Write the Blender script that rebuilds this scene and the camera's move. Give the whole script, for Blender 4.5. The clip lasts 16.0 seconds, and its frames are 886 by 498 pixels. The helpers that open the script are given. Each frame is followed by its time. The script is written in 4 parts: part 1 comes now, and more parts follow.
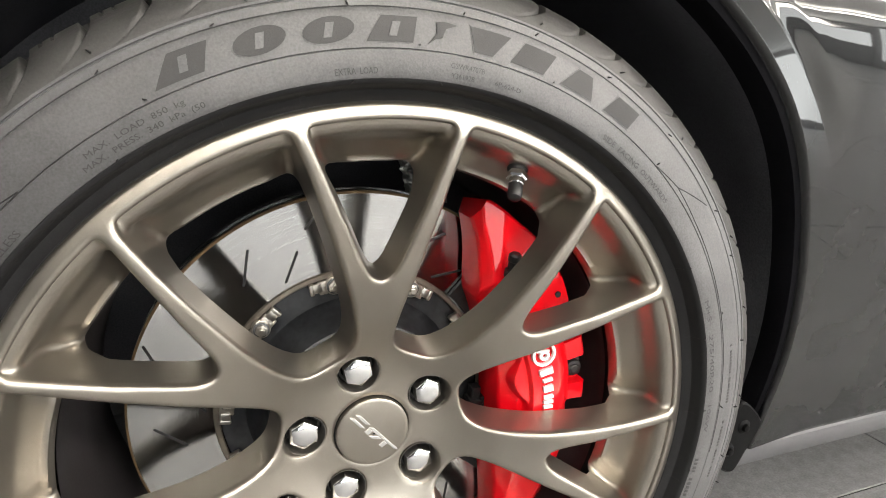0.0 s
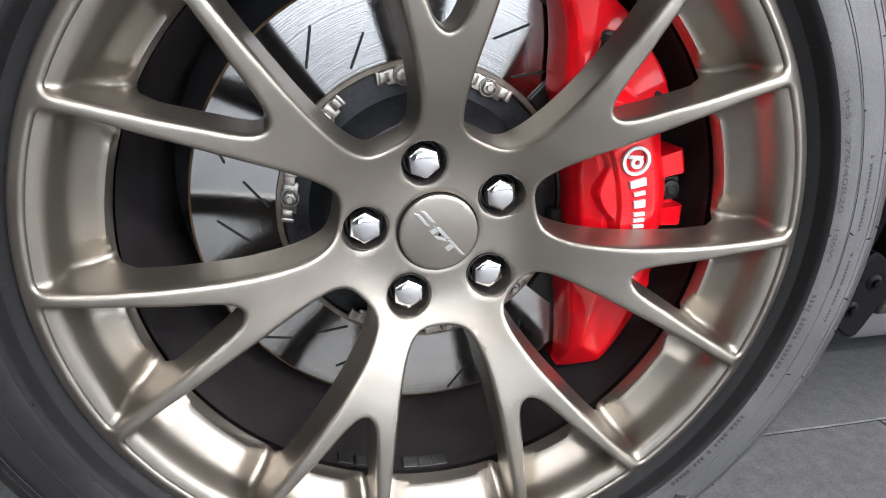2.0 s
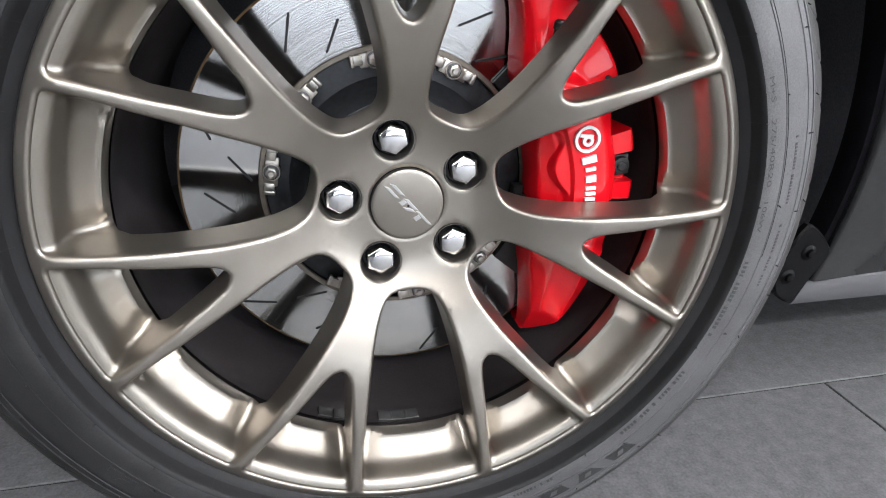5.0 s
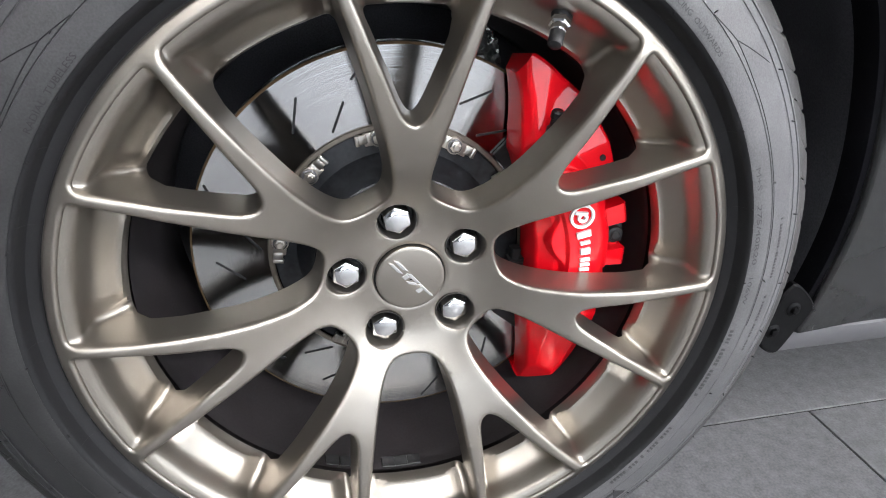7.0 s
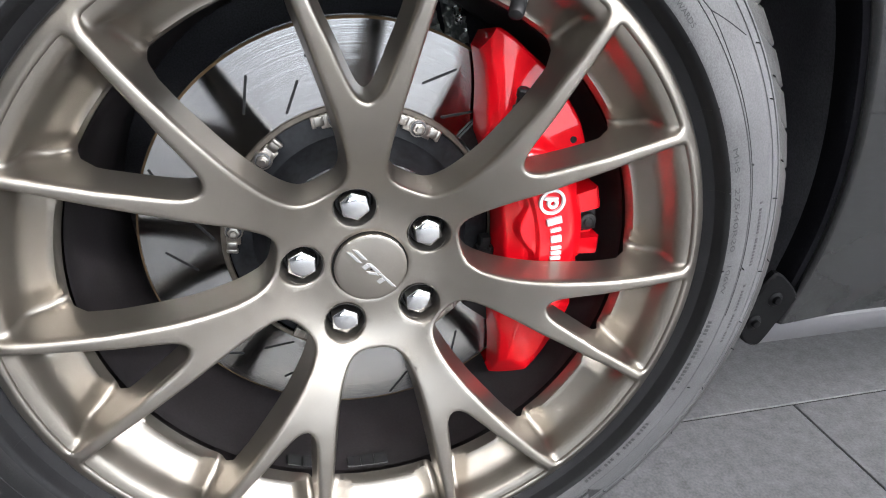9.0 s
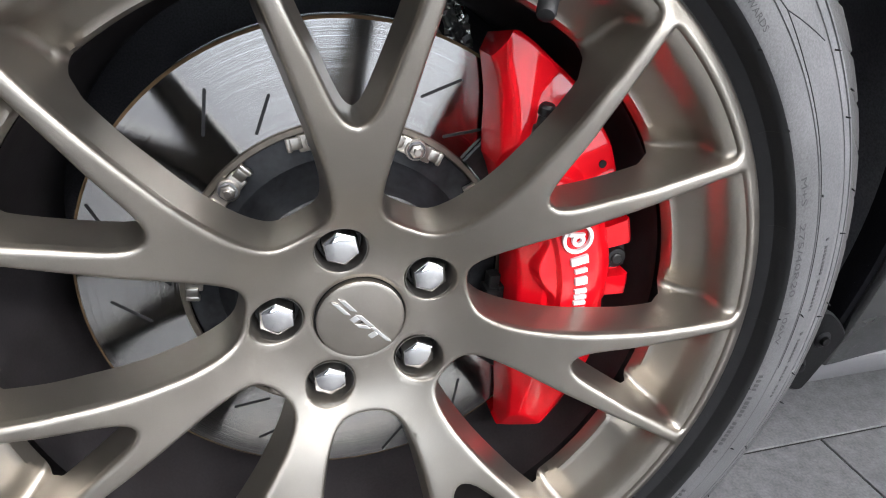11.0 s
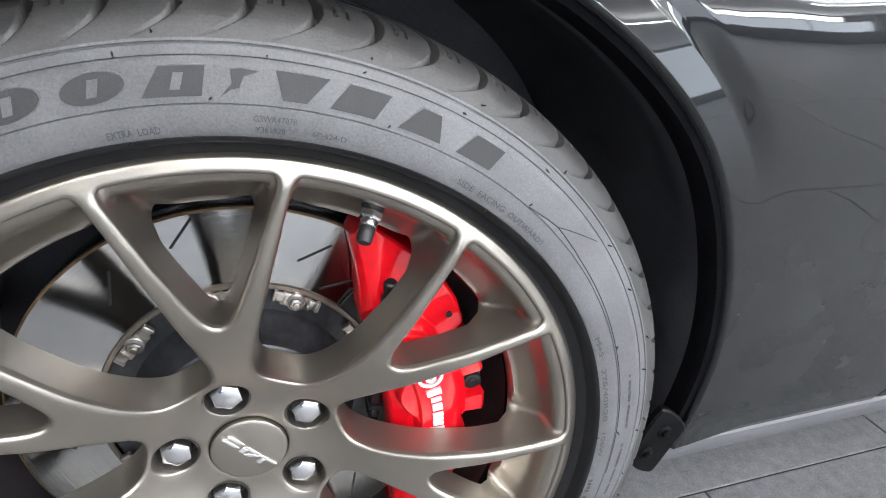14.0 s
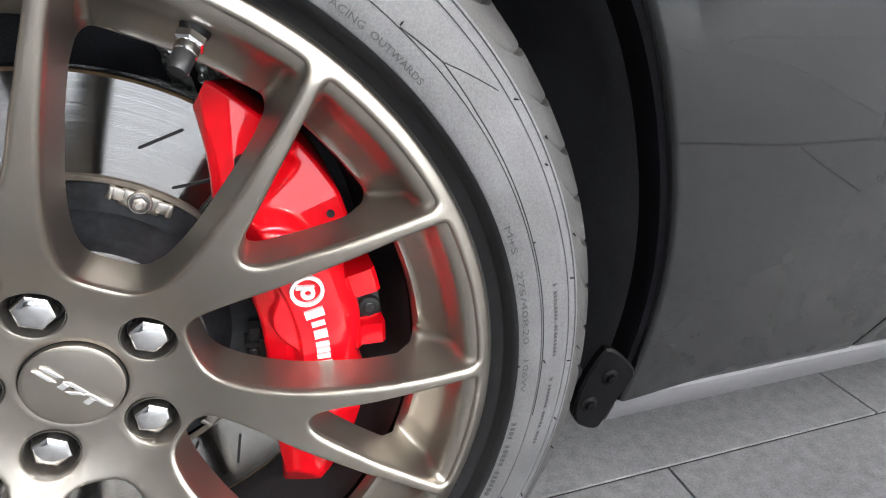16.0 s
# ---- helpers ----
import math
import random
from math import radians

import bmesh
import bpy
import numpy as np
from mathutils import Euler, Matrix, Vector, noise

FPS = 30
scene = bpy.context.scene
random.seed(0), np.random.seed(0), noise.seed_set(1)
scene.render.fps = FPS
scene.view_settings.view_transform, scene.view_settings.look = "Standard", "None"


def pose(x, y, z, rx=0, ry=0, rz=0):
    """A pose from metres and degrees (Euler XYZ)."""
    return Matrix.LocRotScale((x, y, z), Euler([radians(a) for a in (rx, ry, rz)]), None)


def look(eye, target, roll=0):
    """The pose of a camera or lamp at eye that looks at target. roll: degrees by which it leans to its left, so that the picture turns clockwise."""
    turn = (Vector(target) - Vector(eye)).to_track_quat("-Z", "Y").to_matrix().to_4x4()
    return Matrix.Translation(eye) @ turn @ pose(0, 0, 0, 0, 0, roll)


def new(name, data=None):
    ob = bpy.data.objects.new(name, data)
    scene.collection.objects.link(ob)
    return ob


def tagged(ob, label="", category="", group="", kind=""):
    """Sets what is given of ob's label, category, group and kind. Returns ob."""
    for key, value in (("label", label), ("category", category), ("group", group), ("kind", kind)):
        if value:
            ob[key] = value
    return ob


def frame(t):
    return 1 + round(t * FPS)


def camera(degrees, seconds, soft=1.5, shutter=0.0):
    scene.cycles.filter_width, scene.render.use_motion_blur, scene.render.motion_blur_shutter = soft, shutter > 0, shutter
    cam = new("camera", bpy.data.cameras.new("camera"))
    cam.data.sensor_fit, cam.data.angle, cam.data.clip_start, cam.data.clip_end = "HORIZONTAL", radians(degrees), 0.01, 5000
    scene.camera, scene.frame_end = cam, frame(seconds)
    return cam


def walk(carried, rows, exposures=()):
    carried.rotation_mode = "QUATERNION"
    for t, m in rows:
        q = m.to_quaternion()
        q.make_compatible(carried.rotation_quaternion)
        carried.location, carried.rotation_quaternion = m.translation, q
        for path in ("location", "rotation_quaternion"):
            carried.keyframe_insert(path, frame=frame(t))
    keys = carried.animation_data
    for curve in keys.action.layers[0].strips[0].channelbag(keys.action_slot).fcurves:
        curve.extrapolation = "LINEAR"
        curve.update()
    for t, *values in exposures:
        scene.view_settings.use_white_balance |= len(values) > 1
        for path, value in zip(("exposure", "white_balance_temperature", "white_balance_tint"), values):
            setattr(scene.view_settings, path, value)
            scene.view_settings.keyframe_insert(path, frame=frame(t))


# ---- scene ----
cam = camera(72.2, 16.0, soft=1.0)
PATH = [
    (0, (-0.106, -0.442, 0.635), (0.568, 1.356, 0.075), 1.2),
    (0.5, (-0.095, -0.438, 0.609), (0.381, 1.401, -0.015), 0.5),
    (1, (-0.09, -0.437, 0.588), (0.302, 1.405, -0.087), 0.3),
    (1.5, (-0.09, -0.43, 0.56), (0.296, 1.381, -0.194), 0.7),
    (2, (-0.084, -0.437, 0.506), (0.279, 1.382, -0.24), 0.5),
    (2.5, (-0.091, -0.429, 0.463), (0.278, 1.376, -0.314), 0.6),
    (3, (-0.087, -0.437, 0.425), (0.272, 1.36, -0.376), 0.6),
    (3.5, (-0.08, -0.45, 0.441), (0.288, 1.34, -0.371), 0.8),
    (4, (-0.078, -0.475, 0.47), (0.292, 1.312, -0.348), 0.9),
    (4.5, (-0.073, -0.487, 0.484), (0.299, 1.301, -0.332), 0.9),
    (5, (-0.075, -0.487, 0.516), (0.316, 1.301, -0.29), 1.0),
    (7.5, (-0.075, -0.469, 0.626), (0.31, 1.277, -0.27), 1.2),
    (8, (-0.08, -0.466, 0.64), (0.331, 1.278, -0.249), 1.5),
    (8.5, (-0.075, -0.466, 0.628), (0.327, 1.276, -0.271), 1.3),
    (9, (-0.045, -0.456, 0.588), (0.365, 1.284, -0.309), 1.3),
    (11.5, (-0.039, -0.353, 0.58), (0.434, 1.367, -0.324), 1.6),
    (12, (-0.041, -0.363, 0.584), (0.439, 1.357, -0.317), 1.5),
    (12.5, (-0.026, -0.367, 0.603), (0.464, 1.35, -0.297), 1.5),
    (13, (0.038, -0.376, 0.651), (0.534, 1.336, -0.256), 1.4),
    (13.5, (0.065, -0.397, 0.7), (0.572, 1.313, -0.206), 1.4),
    (14, (0.044, -0.411, 0.726), (0.556, 1.301, -0.172), 1.2),
    (14.5, (0.043, -0.421, 0.715), (0.575, 1.298, -0.157), 1.3),
    (15, (0.058, -0.422, 0.677), (0.607, 1.299, -0.18), 1.4),
    (15.5, (0.094, -0.403, 0.63), (0.661, 1.318, -0.217), 1.5),
    (16, (0.125, -0.384, 0.597), (0.709, 1.335, -0.242), 1.5),
]
walk(cam, [(t, look(eye, target, roll)) for t, eye, target, roll in PATH],
     exposures=[(0, 0.17, 7150, 11), (1.0, 0.02, 6600, 13), (1.5, -0.05, 6350, 13), (3, -0.30, 6300, 13), (3.5, -0.32, 6300, 13), (5, -0.18, 6300, 13), (7.5, 0.04, 6300, 13), (9, 0.07, 6300, 13),
                (12, -0.01, 6300, 13), (13.0, 0.14, 6200, 12), (13.5, 0.16, 6150, 12), (14.5, 0.20, 6250, 12), (16, 0.22, 6450, 12)])

# ---- light of the showroom ----
world = bpy.data.worlds.new("world")
scene.world = world
world.use_nodes = True
world.node_tree.nodes["Background"].inputs[0].default_value = (0.8, 0.9, 1.0, 1)
world.node_tree.nodes["Background"].inputs[1].default_value = 0.05


def area_lamp(x, y, z, sx, sy, watts):
    d = bpy.data.lights.new("tube_light", "AREA")
    d.shape, d.size, d.size_y, d.energy, d.color = "RECTANGLE", sx, sy, watts, (1.0, 0.985, 0.96)
    ob = new("tube_light", d)
    ob.matrix_world = pose(x, y, z)
    return ob


LAMPS = [(0.5, -1.6, 22), (4.3, -2.1, 95), (-2.0, -3.2, 40), (0.8, -3.2, 150), (3.6, -3.4, 105), (6.6, -4.6, 90), (2.2, -5.6, 90), (1.6, 2.2, 80)]
CEIL = 3.0
for lx, ly, watts_ in LAMPS:
    area_lamp(lx, ly, CEIL - 0.285, 2.2, 0.09, watts_)
    area_lamp(lx, ly, CEIL - 0.215, 2.2, 0.09, 30.0 if -2.0 < ly < -1.0 else 80.0).matrix_world = pose(lx, ly, CEIL - 0.215, 180, 0, 0)
# daylight in the shop window in front of the car
day = bpy.data.lights.new("window_daylight", "AREA")
day.shape, day.size, day.size_y, day.energy, day.color = "RECTANGLE", 5.3, 1.10, 135.0, (0.86, 0.94, 1.0)
new("window_daylight", day).matrix_world = pose(8.65, -8.29, 1.65, 90, 0, 0)
tall = bpy.data.lights.new("window_daylight", "AREA")
tall.shape, tall.size, tall.size_y, tall.energy, tall.color = "RECTANGLE", 8.5, 2.30, 230.0, (0.86, 0.94, 1.0)
new("window_daylight", tall).matrix_world = pose(1.75, -8.29, 1.65, 90, 0, 0)
# added upright lamp, standing in for a distant tube light mirrored in the paint
strip_lamp = bpy.data.lights.new("stand_in_light", "AREA")
strip_lamp.shape, strip_lamp.size, strip_lamp.size_y, strip_lamp.energy, strip_lamp.color = "RECTANGLE", 3.9, 0.55, 210.0, (1.0, 0.985, 0.96)
new("stand_in_light", strip_lamp).matrix_world = pose(8.2, -8.23, 2.55, 90, 0, 0)
# daylight in the wide window behind the car
side = bpy.data.lights.new("window_daylight", "AREA")
side.shape, side.size, side.size_y, side.energy, side.color = "RECTANGLE", 6.6, 2.4, 230.0, (0.86, 0.94, 1.0)
new("window_daylight", side).matrix_world = pose(11.49, -4.5, 1.6, 90, 0, 90)


# ---- materials ----
# dust: tone range of dusty patches and of the shade gradient painted with them
def material(name, base, rough, metal=0.0, vary=0.12, grain=400.0, stain=14.0, bump=0.15, coat=0.0, speck=0.0, spec=0.5,
             aniso=0.0, rough_vary=0.1, dust=None):
    m = bpy.data.materials.new(name)
    m.use_nodes = True
    nt = m.node_tree
    n, l = nt.nodes, nt.links
    b = n["Principled BSDF"]
    tc = n.new("ShaderNodeTexCoord")
    fine = n.new("ShaderNodeTexNoise")
    fine.inputs["Scale"].default_value, fine.inputs["Detail"].default_value = grain, 4
    big = n.new("ShaderNodeTexNoise")
    big.inputs["Scale"].default_value, big.inputs["Detail"].default_value = stain, 6
    for t in (fine, big):
        l.new(tc.outputs["Object"], t.inputs["Vector"])
    mix = n.new("ShaderNodeMath")
    mix.operation = "MULTIPLY_ADD"
    l.new(fine.outputs["Fac"], mix.inputs[0])
    mix.inputs[1].default_value = 0.5
    half = n.new("ShaderNodeMath")
    half.operation = "MULTIPLY"
    l.new(big.outputs["Fac"], half.inputs[0])
    half.inputs[1].default_value = 0.5
    l.new(half.outputs[0], mix.inputs[2])
    ramp = n.new("ShaderNodeMapRange")
    ramp.inputs["From Min"].default_value, ramp.inputs["From Max"].default_value = 0.3, 0.7
    ramp.inputs["To Min"].default_value, ramp.inputs["To Max"].default_value = 1 - vary, 1 + vary
    l.new(mix.outputs[0], ramp.inputs["Value"])
    mul = n.new("ShaderNodeVectorMath")
    mul.operation = "SCALE"
    mul.inputs[0].default_value = base
    l.new(ramp.outputs[0], mul.inputs["Scale"])
    col = mul.outputs[0]
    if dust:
        # dusty patches on a painted shade gradient, lighter rearwards and upwards
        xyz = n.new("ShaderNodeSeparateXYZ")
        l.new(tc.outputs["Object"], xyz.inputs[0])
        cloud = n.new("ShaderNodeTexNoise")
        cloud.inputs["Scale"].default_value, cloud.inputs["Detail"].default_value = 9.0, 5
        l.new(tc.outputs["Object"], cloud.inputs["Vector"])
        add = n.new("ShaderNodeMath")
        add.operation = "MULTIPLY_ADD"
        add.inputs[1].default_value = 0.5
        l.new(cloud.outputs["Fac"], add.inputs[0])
        shade_slope = n.new("ShaderNodeMath")
        shade_slope.operation = "MULTIPLY_ADD"
        shade_slope.inputs[1].default_value = 0.45
        l.new(xyz.outputs["Z"], shade_slope.inputs[0])
        l.new(xyz.outputs["X"], shade_slope.inputs[2])
        l.new(shade_slope.outputs[0], add.inputs[2])
        shade_range = n.new("ShaderNodeMapRange")
        shade_range.inputs["From Min"].default_value, shade_range.inputs["From Max"].default_value = 0.06, 0.80
        shade_range.inputs["To Min"].default_value, shade_range.inputs["To Max"].default_value = dust
        l.new(add.outputs[0], shade_range.inputs["Value"])
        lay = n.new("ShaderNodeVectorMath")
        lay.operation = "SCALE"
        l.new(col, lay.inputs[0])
        l.new(shade_range.outputs[0], lay.inputs["Scale"])
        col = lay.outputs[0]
    if speck:
        vor = n.new("ShaderNodeTexNoise")
        vor.inputs["Scale"].default_value, vor.inputs["Detail"].default_value = 900.0, 1
        l.new(tc.outputs["Object"], vor.inputs["Vector"])
        sr = n.new("ShaderNodeMapRange")
        sr.inputs["From Min"].default_value, sr.inputs["From Max"].default_value = 0.74, 0.8
        sr.inputs["To Max"].default_value = speck
        l.new(vor.outputs["Fac"], sr.inputs["Value"])
        mx = n.new("ShaderNodeMix")
        mx.data_type = "RGBA"
        l.new(sr.outputs[0], mx.inputs["Factor"])
        l.new(col, mx.inputs["A"])
        mx.inputs["B"].default_value = (0.6, 0.6, 0.6, 1)
        col = mx.outputs["Result"]
    l.new(col, b.inputs["Base Color"])
    rr = n.new("ShaderNodeMapRange")
    rr.inputs["From Min"].default_value, rr.inputs["From Max"].default_value = 0.3, 0.7
    rr.inputs["To Min"].default_value, rr.inputs["To Max"].default_value = rough * (1 - rough_vary), rough * (1 + rough_vary)
    l.new(big.outputs["Fac"], rr.inputs["Value"])
    l.new(rr.outputs[0], b.inputs["Roughness"])
    b.inputs["Metallic"].default_value = metal
    b.inputs["Specular IOR Level"].default_value = spec
    b.inputs["Coat Weight"].default_value = coat
    b.inputs["Coat Roughness"].default_value = 0.04
    b.inputs["Anisotropic"].default_value = aniso
    if aniso:
        tg = n.new("ShaderNodeTangent")
        tg.direction_type, tg.axis = "RADIAL", "Y"
        l.new(tg.outputs[0], b.inputs["Tangent"])
        b.inputs["Anisotropic Rotation"].default_value = 0.25
        flat = n.new("ShaderNodeVectorMath")
        flat.operation = "MULTIPLY"
        flat.inputs[1].default_value = (1, 0, 1)
        l.new(tc.outputs["Object"], flat.inputs[0])
        far = n.new("ShaderNodeVectorMath")
        far.operation = "LENGTH"
        l.new(flat.outputs[0], far.inputs[0])
        rings = n.new("ShaderNodeTexNoise")
        rings.noise_dimensions = "1D"
        rings.inputs["Scale"].default_value, rings.inputs["Detail"].default_value = 260.0, 4
        l.new(far.outputs["Value"], rings.inputs["W"])
        rs = n.new("ShaderNodeMapRange")
        rs.inputs["From Min"].default_value, rs.inputs["From Max"].default_value = 0.3, 0.7
        rs.inputs["To Min"].default_value, rs.inputs["To Max"].default_value = rough * .80, rough * 1.25
        l.new(rings.outputs["Fac"], rs.inputs["Value"])
        l.new(rs.outputs[0], b.inputs["Roughness"])
        fine_rings = n.new("ShaderNodeTexNoise")
        fine_rings.noise_dimensions = "1D"
        fine_rings.inputs["Scale"].default_value, fine_rings.inputs["Detail"].default_value = 700.0, 3
        l.new(far.outputs["Value"], fine_rings.inputs["W"])
        groove = n.new("ShaderNodeBump")
        groove.inputs["Strength"].default_value, groove.inputs["Distance"].default_value = 0.35, 0.0002
        l.new(fine_rings.outputs["Fac"], groove.inputs["Height"])
        l.new(groove.outputs[0], b.inputs["Normal"])
    if bump:
        bp = n.new("ShaderNodeBump")
        bp.inputs["Strength"].default_value, bp.inputs["Distance"].default_value = bump, 0.0004
        l.new(fine.outputs["Fac"], bp.inputs["Height"])
        l.new(bp.outputs[0], b.inputs["Normal"])
    return m


M_RIM = material("satin bronze paint", (0.335, 0.307, 0.270), 0.34, 0.93, vary=0.07, grain=1600, stain=30, bump=0.12)
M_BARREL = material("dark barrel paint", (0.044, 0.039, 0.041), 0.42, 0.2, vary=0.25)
# last pair: uneven light painted into the rubber, along with dusty patches
M_RUBBER = material("dusty tyre rubber with painted shade", (0.033, 0.033, 0.034), 0.5, 0, vary=0.36, grain=700, stain=22, bump=0.35, spec=0.42, dust=(0.5, 3.5))
M_TREAD = material("worn tread rubber with painted shade", (0.017, 0.0165, 0.016), 0.5, 0, vary=0.4, grain=700, stain=30, bump=0.4, spec=0.42, dust=(0.62, 2.9))
M_RUBBER_DARK = material("dark tyre rubber", (0.012, 0.012, 0.013), 0.52, 0, vary=0.25, grain=900, bump=0.2, spec=0.25)
M_LETTER = material("ribbed letter rubber", (0.022, 0.022, 0.023), 0.6, 0, vary=0.3, grain=1500, bump=0.4, spec=0.45)
M_CHROME = material("chromed steel", (0.86, 0.86, 0.87), 0.12, 1, vary=0.03, bump=0.02)
M_STEEL = material("brushed disc steel", (0.52, 0.515, 0.51), 0.15, 1, vary=0.06, grain=60, bump=0, aniso=0.95)
M_BOLT = material("zinc plated steel", (0.5, 0.47, 0.43), 0.32, 1, vary=0.15, grain=300)
M_EDGE = material("brownish worn steel", (0.24, 0.21, 0.175), 0.42, 0.85, vary=0.3, grain=140)
M_RUST = material("oily rusty edge", (0.20, 0.13, 0.07), 0.5, 0.6, vary=0.5, grain=120)
M_HAT = material("dark cast hub", (0.022, 0.0235, 0.027), 0.36, 0.2, vary=0.6, grain=160, stain=40, bump=0.35)
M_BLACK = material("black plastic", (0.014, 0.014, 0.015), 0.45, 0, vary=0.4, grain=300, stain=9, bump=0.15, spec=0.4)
# liner paler than its lip, to make up for light missing inside the arch
M_LINER = material("black moulded liner, lightened", (0.070, 0.070, 0.080), 0.42, 0, vary=0.6, grain=500, stain=9, bump=0.3, speck=0.16, spec=0.3)
M_LIP = material("black lip plastic", (0.004, 0.004, 0.005), 0.45, 0, vary=0.5, grain=500, stain=12, bump=0.2, speck=0.06, spec=0.04)
M_FLAP = material("black flap plastic", (0.0022, 0.0022, 0.0026), 0.40, 0, vary=0.5, grain=500, stain=12, bump=0.25, speck=0.05, spec=0.10)
M_RED = material("red caliper enamel", (0.74, 0.003, 0.010), 0.45, 0, vary=0.04, grain=190, bump=0.10, coat=1.0, spec=0.1)
M_BADGE = material("bright badge metal", (0.52, 0.52, 0.52), 0.40, 0.6, vary=0.03)
M_WHITE = material("white lettering paint", (0.8, 0.8, 0.8), 0.4, 0, vary=0.03)
M_PAINT = material("dark grey metallic paint", (0.0018, 0.0020, 0.0026), 0.40, 0.03, vary=0.04, grain=1800, bump=0.0, coat=1.0, spec=0.1)
M_SILL = material("grey sill trim", (0.13, 0.13, 0.138), 0.5, 0.2, vary=0.06)
M_TILE = material("grey stone tile", (0.140, 0.142, 0.147), 0.42, 0, vary=0.46, grain=300, stain=60, bump=0.35, spec=0.5)
M_GROUT = material("dark grout", (0.025, 0.025, 0.025), 0.9, 0, vary=0.2)
M_WALL = material("grey wall paint", (0.13, 0.132, 0.136), 0.8, 0, vary=0.03, grain=80)
M_CEIL = material("white ceiling paint", (0.78, 0.79, 0.78), 0.85, 0, vary=0.02, grain=60)
M_WELL = material("bare nut recess", (0.26, 0.245, 0.225), 0.34, 0.9, vary=0.2, grain=300)
M_GUM = material("grey cast iron", (0.16, 0.16, 0.165), 0.55, 0.7, vary=0.3, grain=200, bump=0.4)

# ---- mesh helpers ----
HZ = 0.340
TAU = 2 * math.pi
C7 = TAU / 7
PHI = radians(39.2)


def P(r, a, y):
    return (r * math.cos(a), y, HZ + r * math.sin(a))


def mesh_of(name, verts, faces, mat, sharp=35):
    me = bpy.data.meshes.new(name)
    me.from_pydata([tuple(v) for v in verts], [], [tuple(f) for f in faces])
    me.materials.append(mat)
    me.polygons.foreach_set("use_smooth", [True] * len(me.polygons))
    me.set_sharp_from_angle(angle=radians(sharp))
    me.update()
    return me


def tidy(verts, faces):
    bm = bmesh.new()
    vs = [bm.verts.new(v) for v in verts]
    for f in faces:
        if len(set(f)) > 2:
            try:
                bm.faces.new([vs[i] for i in f])
            except ValueError:
                pass
    bmesh.ops.remove_doubles(bm, verts=bm.verts, dist=1e-5)
    bmesh.ops.recalc_face_normals(bm, faces=bm.faces)
    bm.verts.index_update()
    v = [tuple(x.co) for x in bm.verts]
    f = [tuple(x.index for x in g.verts) for g in bm.faces]
    bm.free()
    return v, f


def part(name, data, mat, parent=None, label="", sharp=35, fix=True):
    v, f = tidy(*data) if fix else data
    ob = new(name, mesh_of(name, v, f, mat, sharp))
    if parent is not None:
        ob.parent = parent
        if parent.type == "EMPTY":
            ob.matrix_parent_inverse = Matrix.Translation(-parent.location)
    if label:
        tagged(ob, label)
    return ob


def share(name, mesh, m, parent, label=""):
    ob = new(name, mesh)
    ob.parent = parent
    inv = Matrix.Translation(-parent.location) if parent.type == "EMPTY" else Matrix()
    ob.matrix_parent_inverse = inv
    ob.matrix_basis = m
    if label:
        tagged(ob, label)
    return ob


def thing(name, base, label, category, group="", kind=""):
    ob = new(name)
    ob.location = base
    ob.empty_display_size = 0.05
    return tagged(ob, label, category, group, kind)


def join(*parts):
    verts, faces = [], []
    for v, f in parts:
        o = len(verts)
        verts += list(v)
        faces += [tuple(i + o for i in g) for g in f]
    return verts, faces


def moved(data, m):
    return [tuple(m @ Vector(v)) for v in data[0]], data[1]


def lathe(profile, n=180, closed=False, a0=0.0, a1=TAU, bend=None):
    full = abs(a1 - a0 - TAU) < 1e-6
    cols = n if full else n + 1
    verts = []
    for i in range(cols):
        a = a0 + (a1 - a0) * i / n
        for k, (r, y) in enumerate(profile):
            verts.append(P(r, a, y) if bend is None else bend(r, a, y, k))
    m = len(profile)
    faces = []
    for i in range(n):
        j = (i + 1) % cols
        for k in range(m if closed else m - 1):
            q = (k + 1) % m
            faces.append((i * m + k, j * m + k, j * m + q, i * m + q))
    if closed and not full:
        faces += [tuple(range(m)), tuple(range(n * m, n * m + m))]
    return verts, faces


def box(sx, sy, sz, bevel=0.0, seg=2):
    bm = bmesh.new()
    bmesh.ops.create_cube(bm, size=1.0)
    for v in bm.verts:
        v.co = (v.co.x * sx, v.co.y * sy, v.co.z * sz)
    if bevel:
        bmesh.ops.bevel(bm, geom=list(bm.edges), offset=bevel, segments=seg, affect="EDGES", profile=0.5)
    bm.verts.index_update()
    out = [tuple(v.co) for v in bm.verts], [tuple(v.index for v in f.verts) for f in bm.faces]
    bm.free()
    return out


def turned(profile, n=32, flats=0):
    """A solid turned about the local y axis: (radius, y) from back to front. flats: a hexagonal section."""
    verts, faces = [], []
    n = flats or n
    for r, y in profile:
        for i in range(n):
            a = TAU * i / n
            verts.append((r * math.cos(a), y, r * math.sin(a)))
    for k in range(len(profile) - 1):
        for i in range(n):
            j = (i + 1) % n
            faces.append((k * n + i, k * n + j, k * n + n + j, k * n + n + i))
    faces += [tuple(range(n)), tuple(range((len(profile) - 1) * n, len(profile) * n))]
    return verts, faces


